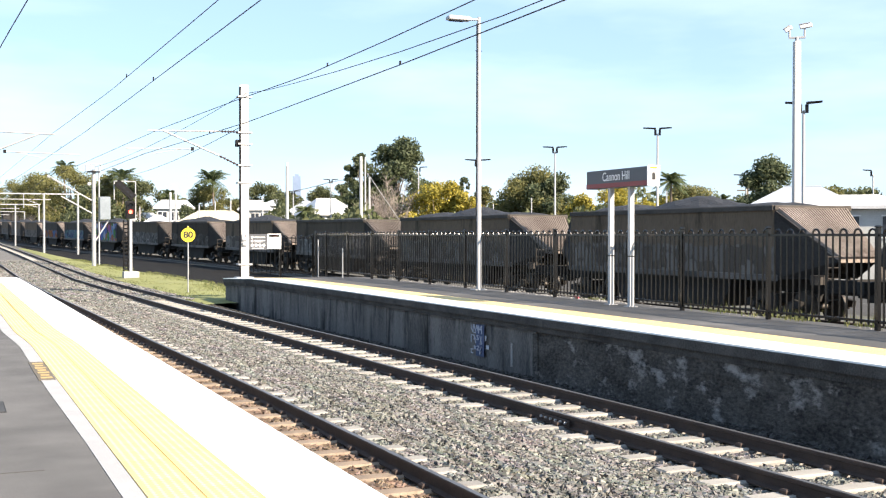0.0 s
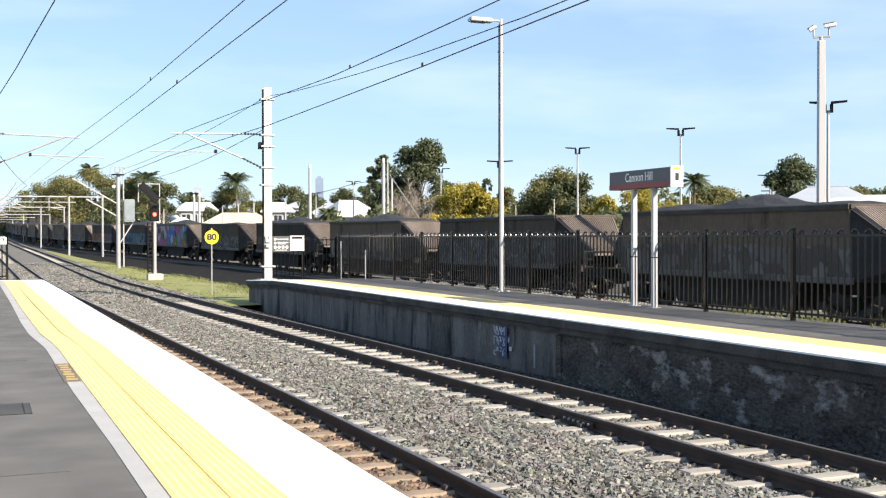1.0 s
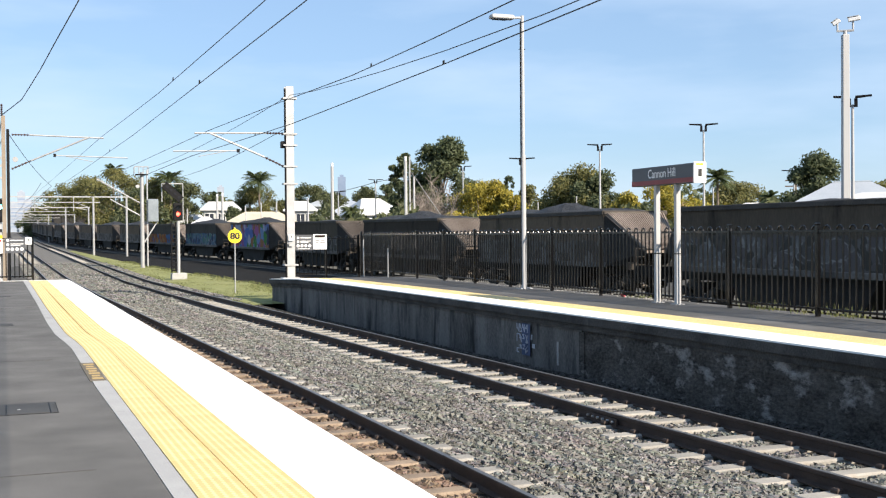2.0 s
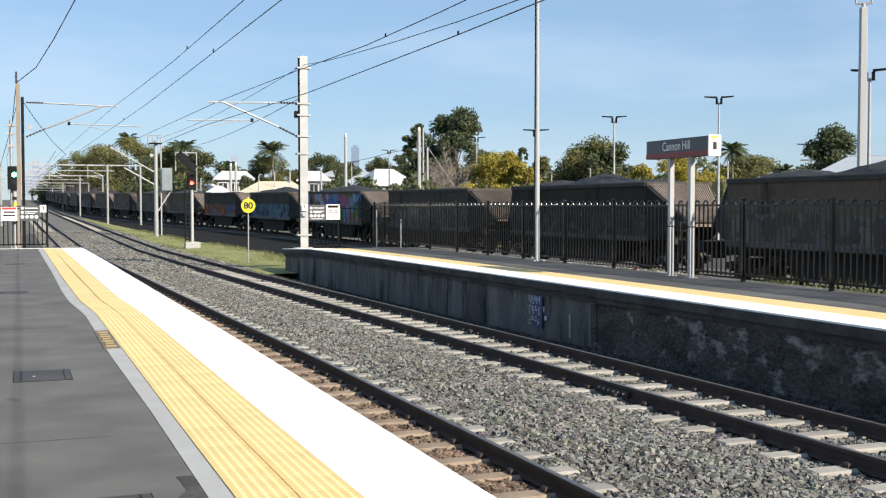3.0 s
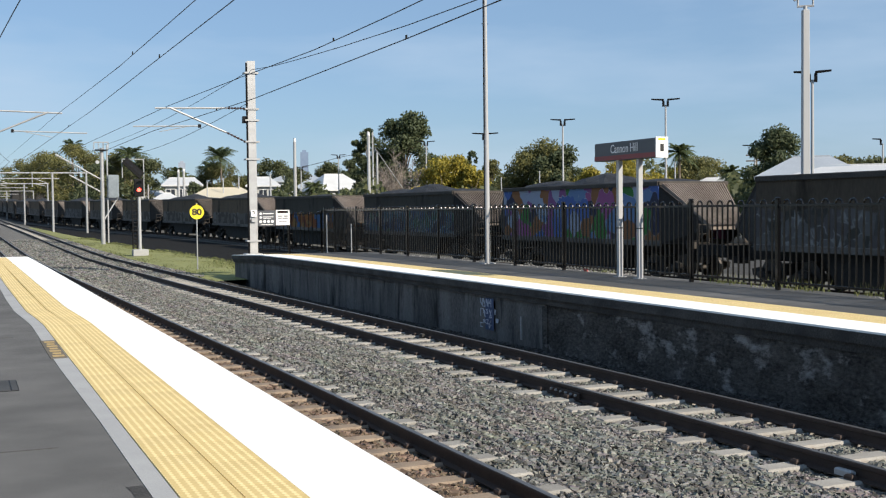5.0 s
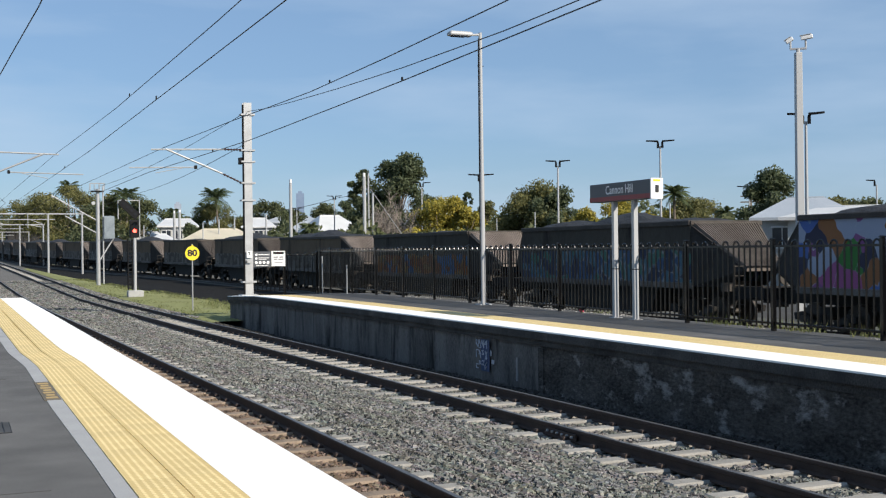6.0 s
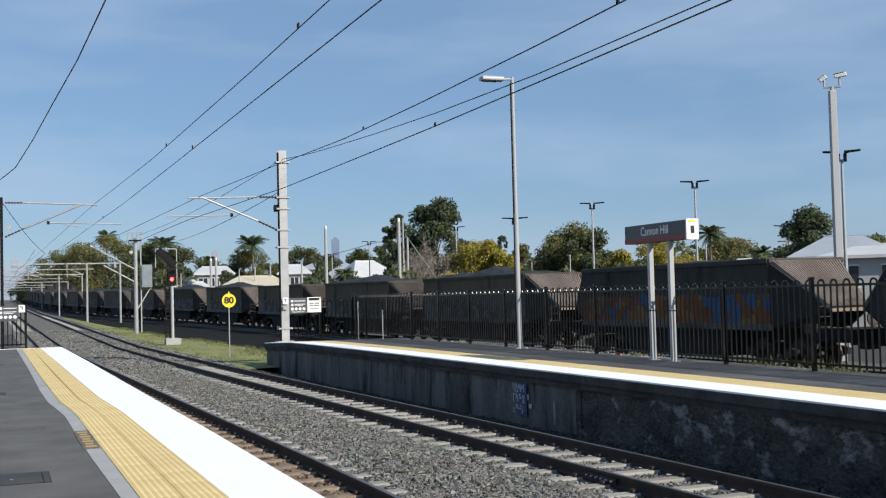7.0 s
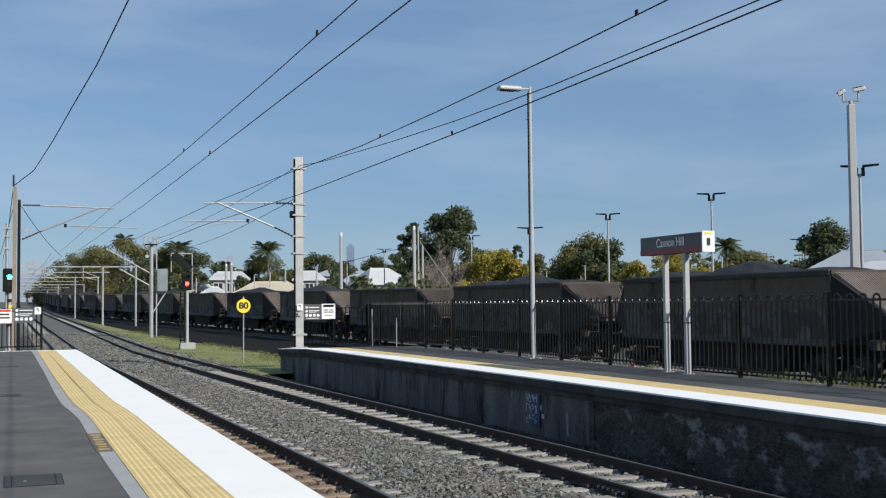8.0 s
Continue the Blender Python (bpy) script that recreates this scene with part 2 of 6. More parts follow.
# stone colours darkened to carry the far platform wall's shadow
STONES_SHADED = island_surface("grimy_ballast_stones", [(0.022, 0.021, 0.02), (0.06, 0.058, 0.054), (0.10, 0.097, 0.09), (0.04, 0.039, 0.036)])
STONES_BROWN = island_surface("brown_ballast_stones", [(0.10, 0.07, 0.05), (0.2, 0.14, 0.1), (0.28, 0.21, 0.16), (0.15, 0.11, 0.085)])
# wall base colours lowered to deepen its shade; the stains are its own
WALL_PANEL = surface("shade_dark_stained_concrete", (0.05, 0.047, 0.044), (0.185, 0.178, 0.168), 0.9, 0, 1.1, 34, 0.5, (0.014, 0.013, 0.012), 1.0, 0.52, stretch=(1, 1.9, 0.4), vary=0.12, dist=0.02)
WALL_ROUGH = surface("shade_dark_rough_render", (0.014, 0.012, 0.010), (0.105, 0.096, 0.085), 0.95, 0, 1.6, 16, 0.9, (0.24, 0.232, 0.22), 2.0, 0.545, stretch=(1, 0.9, 1.7), dist=0.05)
BLACK = plain("black_powder_coat", (0.0035, 0.0035, 0.004), 0.16, spec=0.45)
GALV = surface("galvanised_steel", (0.30, 0.305, 0.31), (0.40, 0.405, 0.41), 0.5, 0.35, 2.5, 30, 0.05, (0.24, 0.24, 0.24), 1.0, 0.6)
POLE_PAINT = plain("pale_grey_pole_paint", (0.40, 0.405, 0.41), 0.45)
DARK_METAL = plain("dark_metal", (0.008, 0.008, 0.009), 0.6, 0.0, spec=0.15)
DARK_SHEET = surface("dark_corrugated_sheet", (0.012, 0.012, 0.013), (0.03, 0.029, 0.028), 0.8, 0, 0.6, 9, 0.1)
GREY_CABINET = surface("grey_cabinet", (0.17, 0.20, 0.225), (0.24, 0.275, 0.30), 0.5, 0.2, 2, 20, 0.05)
WIRE = plain("weathered_copper_wire", (0.05, 0.048, 0.045), 0.6, 0.3)
INSULATOR = plain("brown_porcelain", (0.06, 0.035, 0.03), 0.25)
WHITE_SIGN = plain("white_sign_face", (0.78, 0.78, 0.77), 0.5)
GREY_SIGN = plain("charcoal_sign_face", (0.075, 0.08, 0.09), 0.45)
MAROON = plain("dull_red_stripe", (0.23, 0.05, 0.05), 0.5)
RED_PLASTIC = plain("red_plastic", (0.5, 0.05, 0.09), 0.4)
RED_SIGN = plain("red_sign_face", (0.55, 0.05, 0.05), 0.5)
YELLOW_SIGN = plain("yellow_sign_face", (0.86, 0.66, 0.03), 0.45)
GREY_INK = plain("faded_grey_ink", (0.26, 0.26, 0.27), 0.6)
BLACK_INK = plain("black_ink", (0.015, 0.015, 0.015), 0.5)
WHITE_INK = plain("white_ink", (0.8, 0.8, 0.8), 0.5)
RED_LAMP = plain("lit_red_lens", (1.0, 0.03, 0.02), 0.3, 0, 14.0)
GREEN_LAMP = plain("lit_green_lens", (0.05, 1.0, 0.55), 0.3, 0, 9.0)
DARK_LENS = plain("dark_lens", (0.02, 0.02, 0.025), 0.2)
COAL = surface("coal", (0.012, 0.012, 0.013), (0.03, 0.03, 0.032), 0.7, 0, 6, 14, 1.0, dist=0.08)
RIM = surface("worn_steel_rim", (0.035, 0.030, 0.025), (0.085, 0.073, 0.062), 0.8, 0.1, 1.2, 18, 0.2, (0.05, 0.042, 0.036), 0.8, 0.55)
SLOPE = surface("rusty_slope_sheet", (0.115, 0.09, 0.074), (0.225, 0.188, 0.16), 0.8, 0.1, 1.0, 16, 0.2, (0.06, 0.042, 0.032), 0.8, 0.58, vary=0.45)
UNDER = surface("grimy_underframe", (0.010, 0.009, 0.008), (0.028, 0.025, 0.022), 0.85, 0.1, 3, 25, 0.2)
END_PLATE = surface("dusty_end_plate", (0.02, 0.018, 0.017), (0.045, 0.04, 0.036), 0.9, 0, 1.5, 20, 0.2)
SILL = surface("dusty_sill", (0.075, 0.067, 0.058), (0.17, 0.155, 0.14), 0.85, 0, 2, 20, 0.2, (0.05, 0.045, 0.04), 1.0, 0.5)
WHEEL = surface("worn_wheel_steel", (0.03, 0.024, 0.02), (0.085, 0.075, 0.065), 0.6, 0.5, 4, 30, 0.1)
SIDES = [
    graffiti("wagon_side_scribbled", (0.066, 0.053, 0.040), [(0.072, 0.068, 0.065), (0.122, 0.119, 0.115), (0.050, 0.048, 0.043), (0.094, 0.086, 0.086)], 0.8, 2.3, (0.26, 0.26, 0.255), seed=1.3, bend=2.6),
    graffiti("wagon_side_grimy", (0.040, 0.032, 0.025), [(0.062, 0.053, 0.045), (0.080, 0.070, 0.060), (0.034, 0.029, 0.025)], 0.5, 1.9, (0.17, 0.165, 0.16), seed=4.1, bend=2.6),
    graffiti("wagon_side_many_colours", (0.04, 0.037, 0.033), [(0.06, 0.2, 0.055), (0.28, 0.13, 0.06), (0.09, 0.15, 0.38), (0.34, 0.38, 0.48), (0.33, 0.11, 0.25), (0.05, 0.05, 0.08), (0.15, 0.24, 0.4), (0.24, 0.1, 0.24)], 1.0, 1.4, (0.5, 0.5, 0.52), 3.6, seed=7.7, thick=0.006, bend=2.6),
    graffiti("wagon_side_orange", (0.050, 0.045, 0.038), [(0.288, 0.108, 0.029), (0.216, 0.072, 0.022), (0.050, 0.115, 0.245), (0.259, 0.144, 0.050), (0.180, 0.058, 0.029)], 0.9, 1.7, (0.08, 0.07, 0.07), 2.6, seed=2.9),
    graffiti("wagon_side_blue_white", (0.050, 0.045, 0.038), [(0.050, 0.094, 0.173), (0.072, 0.144, 0.187), (0.036, 0.050, 0.086), (0.065, 0.158, 0.130)], 0.95, 2.2, (0.3, 0.31, 0.32), 2.7, seed=9.4, bend=2.4),
    graffiti("wagon_side_brown", (0.105, 0.079, 0.056), [(0.13, 0.119, 0.108), (0.17, 0.158, 0.145), (0.08, 0.069, 0.06)], 0.75, 1.4, (0.05, 0.045, 0.04), 2.6, seed=6.2),
]
BARK = surface("bark", (0.10, 0.08, 0.06), (0.2, 0.165, 0.13), 0.95, 0, 2, 14, 0.8, dist=0.04)
BARE = surface("bare_twigs", (0.2, 0.165, 0.14), (0.3, 0.26, 0.225), 0.95, 0, 2, 14, 0.2)
LEAF_DARK = leaf_surface("dark_green_leaves", [(0.047, 0.065, 0.033), (0.086, 0.107, 0.052), (0.129, 0.150, 0.077), (0.065, 0.082, 0.043)])
LEAF_OLIVE = leaf_surface("olive_leaves", [(0.088, 0.094, 0.038), (0.152, 0.152, 0.055), (0.221, 0.203, 0.075), (0.113, 0.117, 0.047)])
LEAF_GREEN = leaf_surface("mid_green_leaves", [(0.053, 0.067, 0.033), (0.093, 0.107, 0.047), (0.138, 0.146, 0.067)])
LEAF_GOLD = leaf_surface("golden_blossom_and_leaves", [(0.12, 0.13, 0.035), (0.34, 0.28, 0.045), (0.46, 0.37, 0.06), (0.2, 0.19, 0.045), (0.40, 0.32, 0.05)])
LEAF_PALM = leaf_surface("palm_fronds", [(0.052, 0.073, 0.034), (0.086, 0.112, 0.047), (0.129, 0.150, 0.069)])
GRASS = leaf_surface("dry_grass", [(0.111, 0.134, 0.043), (0.195, 0.196, 0.077), (0.079, 0.108, 0.034), (0.260, 0.253, 0.116)])
VERGE = surface("dry_grass_turf", (0.153, 0.166, 0.053), (0.253, 0.258, 0.098), 0.95, 0, 1.2, 25, 0.8, (0.181, 0.170, 0.090), 0.7, 0.56, dist=0.04)
# near-black base stands in for the shade beside the train
SHADED_YARD = surface("shade_dark_yard_ground", (0.007, 0.007, 0.0065), (0.02, 0.019, 0.018), 0.95, 0, 1.5, 22, 0.8, (0.05, 0.047, 0.042), 0.5, 0.66, dist=0.04, spec=0.1)
# pale patches on a dark base paint the sunlit glints under the wagons
GLINT_GRAVEL = surface("gravel_with_painted_glints", (0.03, 0.029, 0.027), (0.06, 0.057, 0.052), 0.95, 0, 1.5, 22, 0.6, (0.36, 0.345, 0.315), 0.6, 0.62, dist=0.03)
MUTED_YELLOW = plain("worn_yellow_stencil", (0.42, 0.30, 0.13), 0.8)
LID = surface("dark_pit_lid", (0.032, 0.032, 0.032), (0.06, 0.06, 0.059), 0.8, 0, 2, 120, 0.3, dist=0.003)
GROUND = surface("dusty_ground", (0.07, 0.068, 0.058), (0.12, 0.115, 0.098), 0.95, 0, 0.15, 3, 0.5, (0.085, 0.10, 0.045), 0.03, 0.52, dist=0.05)
ROOF_WHITE = surface("white_metal_roof", (0.5, 0.5, 0.49), (0.62, 0.62, 0.61), 0.5, 0.1, 0.6, 10, 0.05)
ROOF_CREAM = surface("cream_metal_roof", (0.52, 0.46, 0.34), (0.6, 0.54, 0.41), 0.55, 0.1, 0.5, 10, 0.05)
ROOF_BLUE = surface("pale_blue_metal_roof", (0.34, 0.37, 0.40), (0.44, 0.47, 0.50), 0.5, 0.2, 0.5, 10, 0.05)
ROOF_TILE = surface("brown_tile_roof", (0.2, 0.12, 0.085), (0.3, 0.19, 0.14), 0.85, 0, 1, 14, 0.2)
HOUSE_WALL = surface("painted_weatherboard", (0.36, 0.36, 0.34), (0.48, 0.48, 0.46), 0.7, 0, 0.8, 12, 0.1)
WINDOW = plain("dark_window_glass", (0.03, 0.035, 0.045), 0.1)
TOWER = surface("hazy_tower_glass", (0.16, 0.22, 0.32), (0.2, 0.26, 0.36), 0.5, 0.1, 0.05, 0.4, 0.0)
TOWER_PALE = surface("pale_far_tower", (0.24, 0.28, 0.34), (0.3, 0.34, 0.4), 0.7, 0, 0.05, 0.4, 0.0)


# ---- mesh tools ----
class Shape:
    """Collects vertices and faces of one mesh."""

    def __init__(self):
        self.v, self.f = [], []

    def add(self, verts, faces):
        k = len(self.v)
        self.v += [tuple(p) for p in verts]
        self.f += [tuple(i + k for i in f) for f in faces]
        return self

    def box(self, x0, x1, y0, y1, z0, z1):
        return self.add([(x, y, z) for z in (z0, z1) for y in (y0, y1) for x in (x0, x1)],
                        [(0, 2, 3, 1), (4, 5, 7, 6), (0, 1, 5, 4), (2, 6, 7, 3), (0, 4, 6, 2), (1, 3, 7, 5)])

    def slab(self, x0, x1, y0, y1, z0, z1, b=0.01):
        """A box whose upper edges are chamfered."""
        p = [(x0, y0, z0), (x1, y0, z0), (x1, y1, z0), (x0, y1, z0), (x0, y0, z1 - b), (x1, y0, z1 - b), (x1, y1, z1 - b), (x0, y1, z1 - b),
             (x0 + b, y0 + b, z1), (x1 - b, y0 + b, z1), (x1 - b, y1 - b, z1), (x0 + b, y1 - b, z1)]
        f = [(3, 2, 1, 0), (8, 9, 10, 11)]
        for i in range(4):
            j = (i + 1) % 4
            f += [(i, j, j + 4, i + 4), (i + 4, j + 4, j + 8, i + 8)]
        return self.add(p, f)

    def tube(self, a, b, r0, r1=None, n=8, caps=True):
        a, b = Vector(a), Vector(b)
        r1 = r0 if r1 is None else r1
        q = (b - a).to_track_quat("Z", "Y")
        ring = [Vector((math.cos(2 * math.pi * i / n), math.sin(2 * math.pi * i / n), 0)) for i in range(n)]
        p = [a + q @ (c * r0) for c in ring] + [b + q @ (c * r1) for c in ring]
        f = [(i, (i + 1) % n, n + (i + 1) % n, n + i) for i in range(n)]
        if caps:
            f += [tuple(range(n - 1, -1, -1)), tuple(range(n, 2 * n))]
        return self.add(p, f)

    def path(self, pts, r, n=6):
        for a, b in zip(pts, pts[1:]):
            self.tube(a, b, r, r, n, caps=False)
        return self

    def prism(self, outline, y0, y1, axis="y"):
        """An outline in (x, z) drawn out along y, or in (y, z) along x."""
        n = len(outline)
        mk = (lambda a, z, t: (a, t, z)) if axis == "y" else (lambda a, z, t: (t, a, z))
        p = [mk(a, z, y0) for a, z in outline] + [mk(a, z, y1) for a, z in outline]
        f = [(i, (i + 1) % n, n + (i + 1) % n, n + i) for i in range(n)]
        return self.add(p, f + [tuple(range(n - 1, -1, -1)), tuple(range(n, 2 * n))])

    def mesh(self, name, material, smooth=False):
        me = bpy.data.meshes.new(name)
        me.from_pydata(self.v, [], self.f)
        bm = bmesh.new()
        bm.from_mesh(me)
        bmesh.ops.recalc_face_normals(bm, faces=bm.faces)
        bm.to_mesh(me)
        bm.free()
        me.materials.append(material)
        if smooth:
            me.polygons.foreach_set("use_smooth", [True] * len(me.polygons))
            me.set_sharp_from_angle(angle=radians(40))
        return me


def raw_mesh(name, verts, faces, material):
    me = bpy.data.meshes.new(name)
    me.from_pydata(verts, [], faces)
    me.materials.append(material)
    return me


def part(name, shape, material, parent=None, label="", at=None, bevel=0.0, smooth=False):
    ob = new(name, shape if isinstance(shape, bpy.types.Mesh) else shape.mesh(name, material, smooth))
    if parent is not None:
        ob.parent = parent
    if at is not None:
        ob.matrix_basis = at
    if bevel:
        b = ob.modifiers.new("bevel", "BEVEL")
        b.width, b.segments, b.limit_method = bevel, 2, "ANGLE"
    return tagged(ob, label)


def thing(name, x, y, z, label, category, group="", kind="", rz=0):
    ob = new(name)
    ob.empty_display_size = 0.2
    ob.matrix_basis = pose(x, y, z, 0, 0, rz)
    return tagged(ob, label, category, group, kind)


def lettering(name, words, size, material, parent, at, label="", squeeze=1.0, bold=0.0):
    cu = bpy.data.curves.new(name, "FONT")
    cu.body, cu.size, cu.align_x, cu.align_y, cu.extrude = words, size, "CENTER", "CENTER", 0.002
    cu.offset = bold
    tmp = bpy.data.objects.new(name, cu)
    me = bpy.data.meshes.new_from_object(tmp)
    bpy.data.objects.remove(tmp)
    me.transform(Matrix.Diagonal((squeeze, 1, 1, 1)))
    me.materials.clear()
    me.materials.append(material)
    return part(name, me, material, parent, label, at)


def table(y, rows):
    return float(np.interp(y, [r[0] for r in rows], [r[1] for r in rows]))


# how far each line of track swings sideways along its way
NEAR_SWING = [(-200, 0), (5, 0), (16, -0.12), (26, -0.36), (38, -0.6), (46, -0.8), (60, -0.98), (90, -1.15), (150, -1.5), (190, -1.95), (240, -2.4), (300, -2.6), (900, -2.6)]
FAR_SWING = [(-200, 0), (6, 0), (15, -0.2), (22, -0.42), (35, -0.85), (45, -1.15), (60, -1.45), (80, -1.5), (110, -1.5), (150, -1.75), (190, -2.2), (240, -2.6), (300, -2.8), (900, -2.8)]
# the lines climb away from the station
GRADE = [(-200, 0), (60, 0), (80, 0.13), (110, 0.36), (145, 0.65), (186, 1.05), (230, 1.6), (300, 2.5), (460, 4.2), (900, 7.0), (1200, 7.0), (2800, 7.0)]
NEAR_X, FAR_X, RAIL_Z, GAUGE = 3.62, 7.70, -0.82, 0.5685


def grade(y):
    return table(y, GRADE)


def near_x(y):
    return NEAR_X + table(y, NEAR_SWING)


def far_x(y):
    return FAR_X + table(y, FAR_SWING)


# ---- ground, track bed and platforms ----
def build_ground():
    s = Shape()
    xs = [-2500, -400, -60, 0, 20, 60, 200, 900, 2500]
    ys = [-2500, -400, -60, 0, 60, 80, 110, 145, 186, 230, 300, 460, 900, 1200, 2800]
    for i in range(len(xs) - 1):
        for j in range(len(ys) - 1):
            g0, g1 = grade(ys[j]) - 1.3, grade(ys[j + 1]) - 1.3
            s.add([(xs[i], ys[j], g0), (xs[i + 1], ys[j], g0), (xs[i + 1], ys[j + 1], g1), (xs[i], ys[j + 1], g1)], [(0, 1, 2, 3)])
    tagged(part("ground", s, GROUND), "dusty grey-brown ground with patches of dull grass", "ground", kind="structure")
    # track bed
    s, ys = Shape(), [-40, 0, 5, 12, 18, 24, 30, 36, 42, 50, 60, 70, 80, 95, 110, 128, 145, 165, 186, 208, 230, 265, 300, 380, 460, 700]
    v, f = [], []
    for y in ys:
        a, b, g = near_x(y), far_x(y), grade(y)
        v += [(p, y, z + g) for p, z in ((a - 2.6, -1.35), (a - 1.7, -1.03), (a, -1.02), ((a + b) / 2, -0.96), (b, -1.02), (b + 1.45, -1.03), (b + 2.4, -1.35))]
    for j in range(len(ys) - 1):
        f += [(7 * j + i, 7 * j + i + 1, 7 * j + i + 8, 7 * j + i + 7) for i in range(6)]
    cut = 6 * ys.index(95)
    tagged(part("track_bed", s.add(v, f[:cut]), BED), "grey crushed-stone bed under the two running lines", "track bed", kind="structure")
    tagged(part("far_track_bed", Shape().add(v, f[cut:]), BED_FAR), "grey-brown crushed-stone bed of the lines climbing away", "track bed", kind="structure")
    # the goods line's bed
    s, v, f = Shape(), [], []
    ys = list(range(-60, 460, 6))
    for y in ys:
        c, g = train_x(y), grade(y)
        v += [(c - 2.7, y, g - 1.36), (c - 1.7, y, g - 1.286), (c + 1.7, y, g - 1.286), (c + 2.7, y, g - 1.36)]
    for j in range(len(ys) - 1):
        f += [(4 * j + i, 4 * j + i + 1, 4 * j + i + 5, 4 * j + i + 4) for i in range(3)]
    tagged(part("goods_line_bed", s.add(v, f), BED), "dark stone bed under the goods line", "track bed", kind="structure")
    # ground coloured near-black for shade on the goods line's near side, glint-patched gravel past
    for name, side, mat, label in (("goods_yard_ground", 0, SHADED_YARD, "ground coloured near-black for shade beside the goods line"), ("goods_yard_gravel", 1, GLINT_GRAVEL, "dark gravel past the goods line with sunlit glints painted in")):
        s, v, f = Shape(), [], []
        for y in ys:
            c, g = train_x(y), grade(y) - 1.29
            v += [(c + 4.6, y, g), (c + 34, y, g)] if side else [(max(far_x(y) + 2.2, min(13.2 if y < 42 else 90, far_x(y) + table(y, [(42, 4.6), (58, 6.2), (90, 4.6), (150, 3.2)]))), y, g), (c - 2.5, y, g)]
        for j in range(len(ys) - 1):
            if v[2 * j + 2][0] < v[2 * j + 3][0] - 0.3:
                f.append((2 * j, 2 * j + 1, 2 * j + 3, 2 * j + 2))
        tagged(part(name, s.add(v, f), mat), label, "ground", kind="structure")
    # grassed verge past the end of the far platform
    s, v, f = Shape(), [], []
    rows = [(39.0, 1.0, 4.6), (42.0, 1.1, 4.8), (46, 1.45, 4.9), (50, 1.7, 5.0), (58, 1.75, 5.6), (66, 1.7, 5.4), (76, 1.6, 4.6), (90, 1.5, 3.8), (120, 1.5, 3.0), (150, 1.5, 2.4)]
    for y, a, b in rows:
        x, g = far_x(y), grade(y)
        v += [(p, y, z + g) for p, z in ((x + a, -1.0), (x + a + 0.5, -0.95), (x + (a + b) / 2, -0.94), (x + b, -1.03), (x + b + 1.0, -1.33))]
    for j in range(len(rows) - 1):
        f += [(5 * j + i, 5 * j + i + 1, 5 * j + i + 6, 5 * j + i + 5) for i in range(4)]
    tagged(part("grass_verge", s.add(v, f), VERGE), "dry yellow-green grass verge beside the far track", "grass", kind="structure")
    rng = np.random.default_rng(3)
    v, f = [], []
    for _ in range(9000):
        y = 41.3 + rng.random() ** 1.3 * 60
        x = far_x(y) + table(y, [(r[0], r[1]) for r in rows]) + rng.random() * (table(y, [(r[0], r[2] - r[1]) for r in rows]) + 0.3)
        if noise.noise((x * 0.6, y * 0.25, 0)) < -0.12:
            continue
        a, h = rng.random() * 6.28, 0.03 + 0.07 * rng.random()
        dx, dy, k = math.cos(a) * 0.02, math.sin(a) * 0.02, len(v)
        g = grade(y)
        v += [(x - dx, y - dy, g - 1.0), (x + dx, y + dy, g - 1.0), (x + rng.normal() * 0.04, y + rng.normal() * 0.04, g - 0.97 + h)]
        f.append((k, k + 1, k + 2))
    tagged(part("verge_grass", raw_mesh("verge_grass", v, f, GRASS), GRASS), "tufts of dry grass on the verge", "grass", kind="stuff")
    # weeds along the foot of the far fence
    v, f = [], []
    for _ in range(260):
        y = rng.choice([13.6, 15.0, 15.9, 17.1, 21.5]) + rng.normal() * 0.22
        x = 12.62 + rng.random() * 0.45
        a, h = rng.random() * 6.28, (0.04 + 0.2 * rng.random()) * (1.0 if y < 18.5 else 0.4)
        dx, dy, k = math.cos(a) * 0.012, math.sin(a) * 0.012, len(v)
        v += [(x - dx, y - dy, -0.05), (x + dx, y + dy, -0.05), (x + rng.normal() * 0.08, y + rng.normal() * 0.08, h)]
        f.append((k, k + 1, k + 2))
    tagged(part("fence_weeds", raw_mesh("fence_weeds", v, f, GRASS), GRASS), "dry weeds growing at the foot of the black fence", "weeds", kind="stuff")


# lines across the near platform, each against the distance along it
ASPHALT_EDGE = [(-14, 0.84), (7, 0.835), (11, 0.78), (15.3, 0.77), (16.4, 0.72), (17.5, 0.66), (20, 0.63), (26, 0.62), (40, 0.54)]
TACTILE_IN = [(-14, 0.96), (5.4, 0.955), (8, 0.94), (15.3, 0.915), (16.4, 0.875), (17.5, 0.815), (24, 0.755), (40, 0.72)]
TACTILE_OUT = [(-14, 1.55), (5, 1.54), (15.2, 1.49), (16.4, 1.455), (18, 1.40), (31, 1.33), (40, 1.28)]
EDGE_OUT = [(-14, 2.12), (12.5, 2.14), (17, 2.11), (30, 2.05), (40, 1.97)]


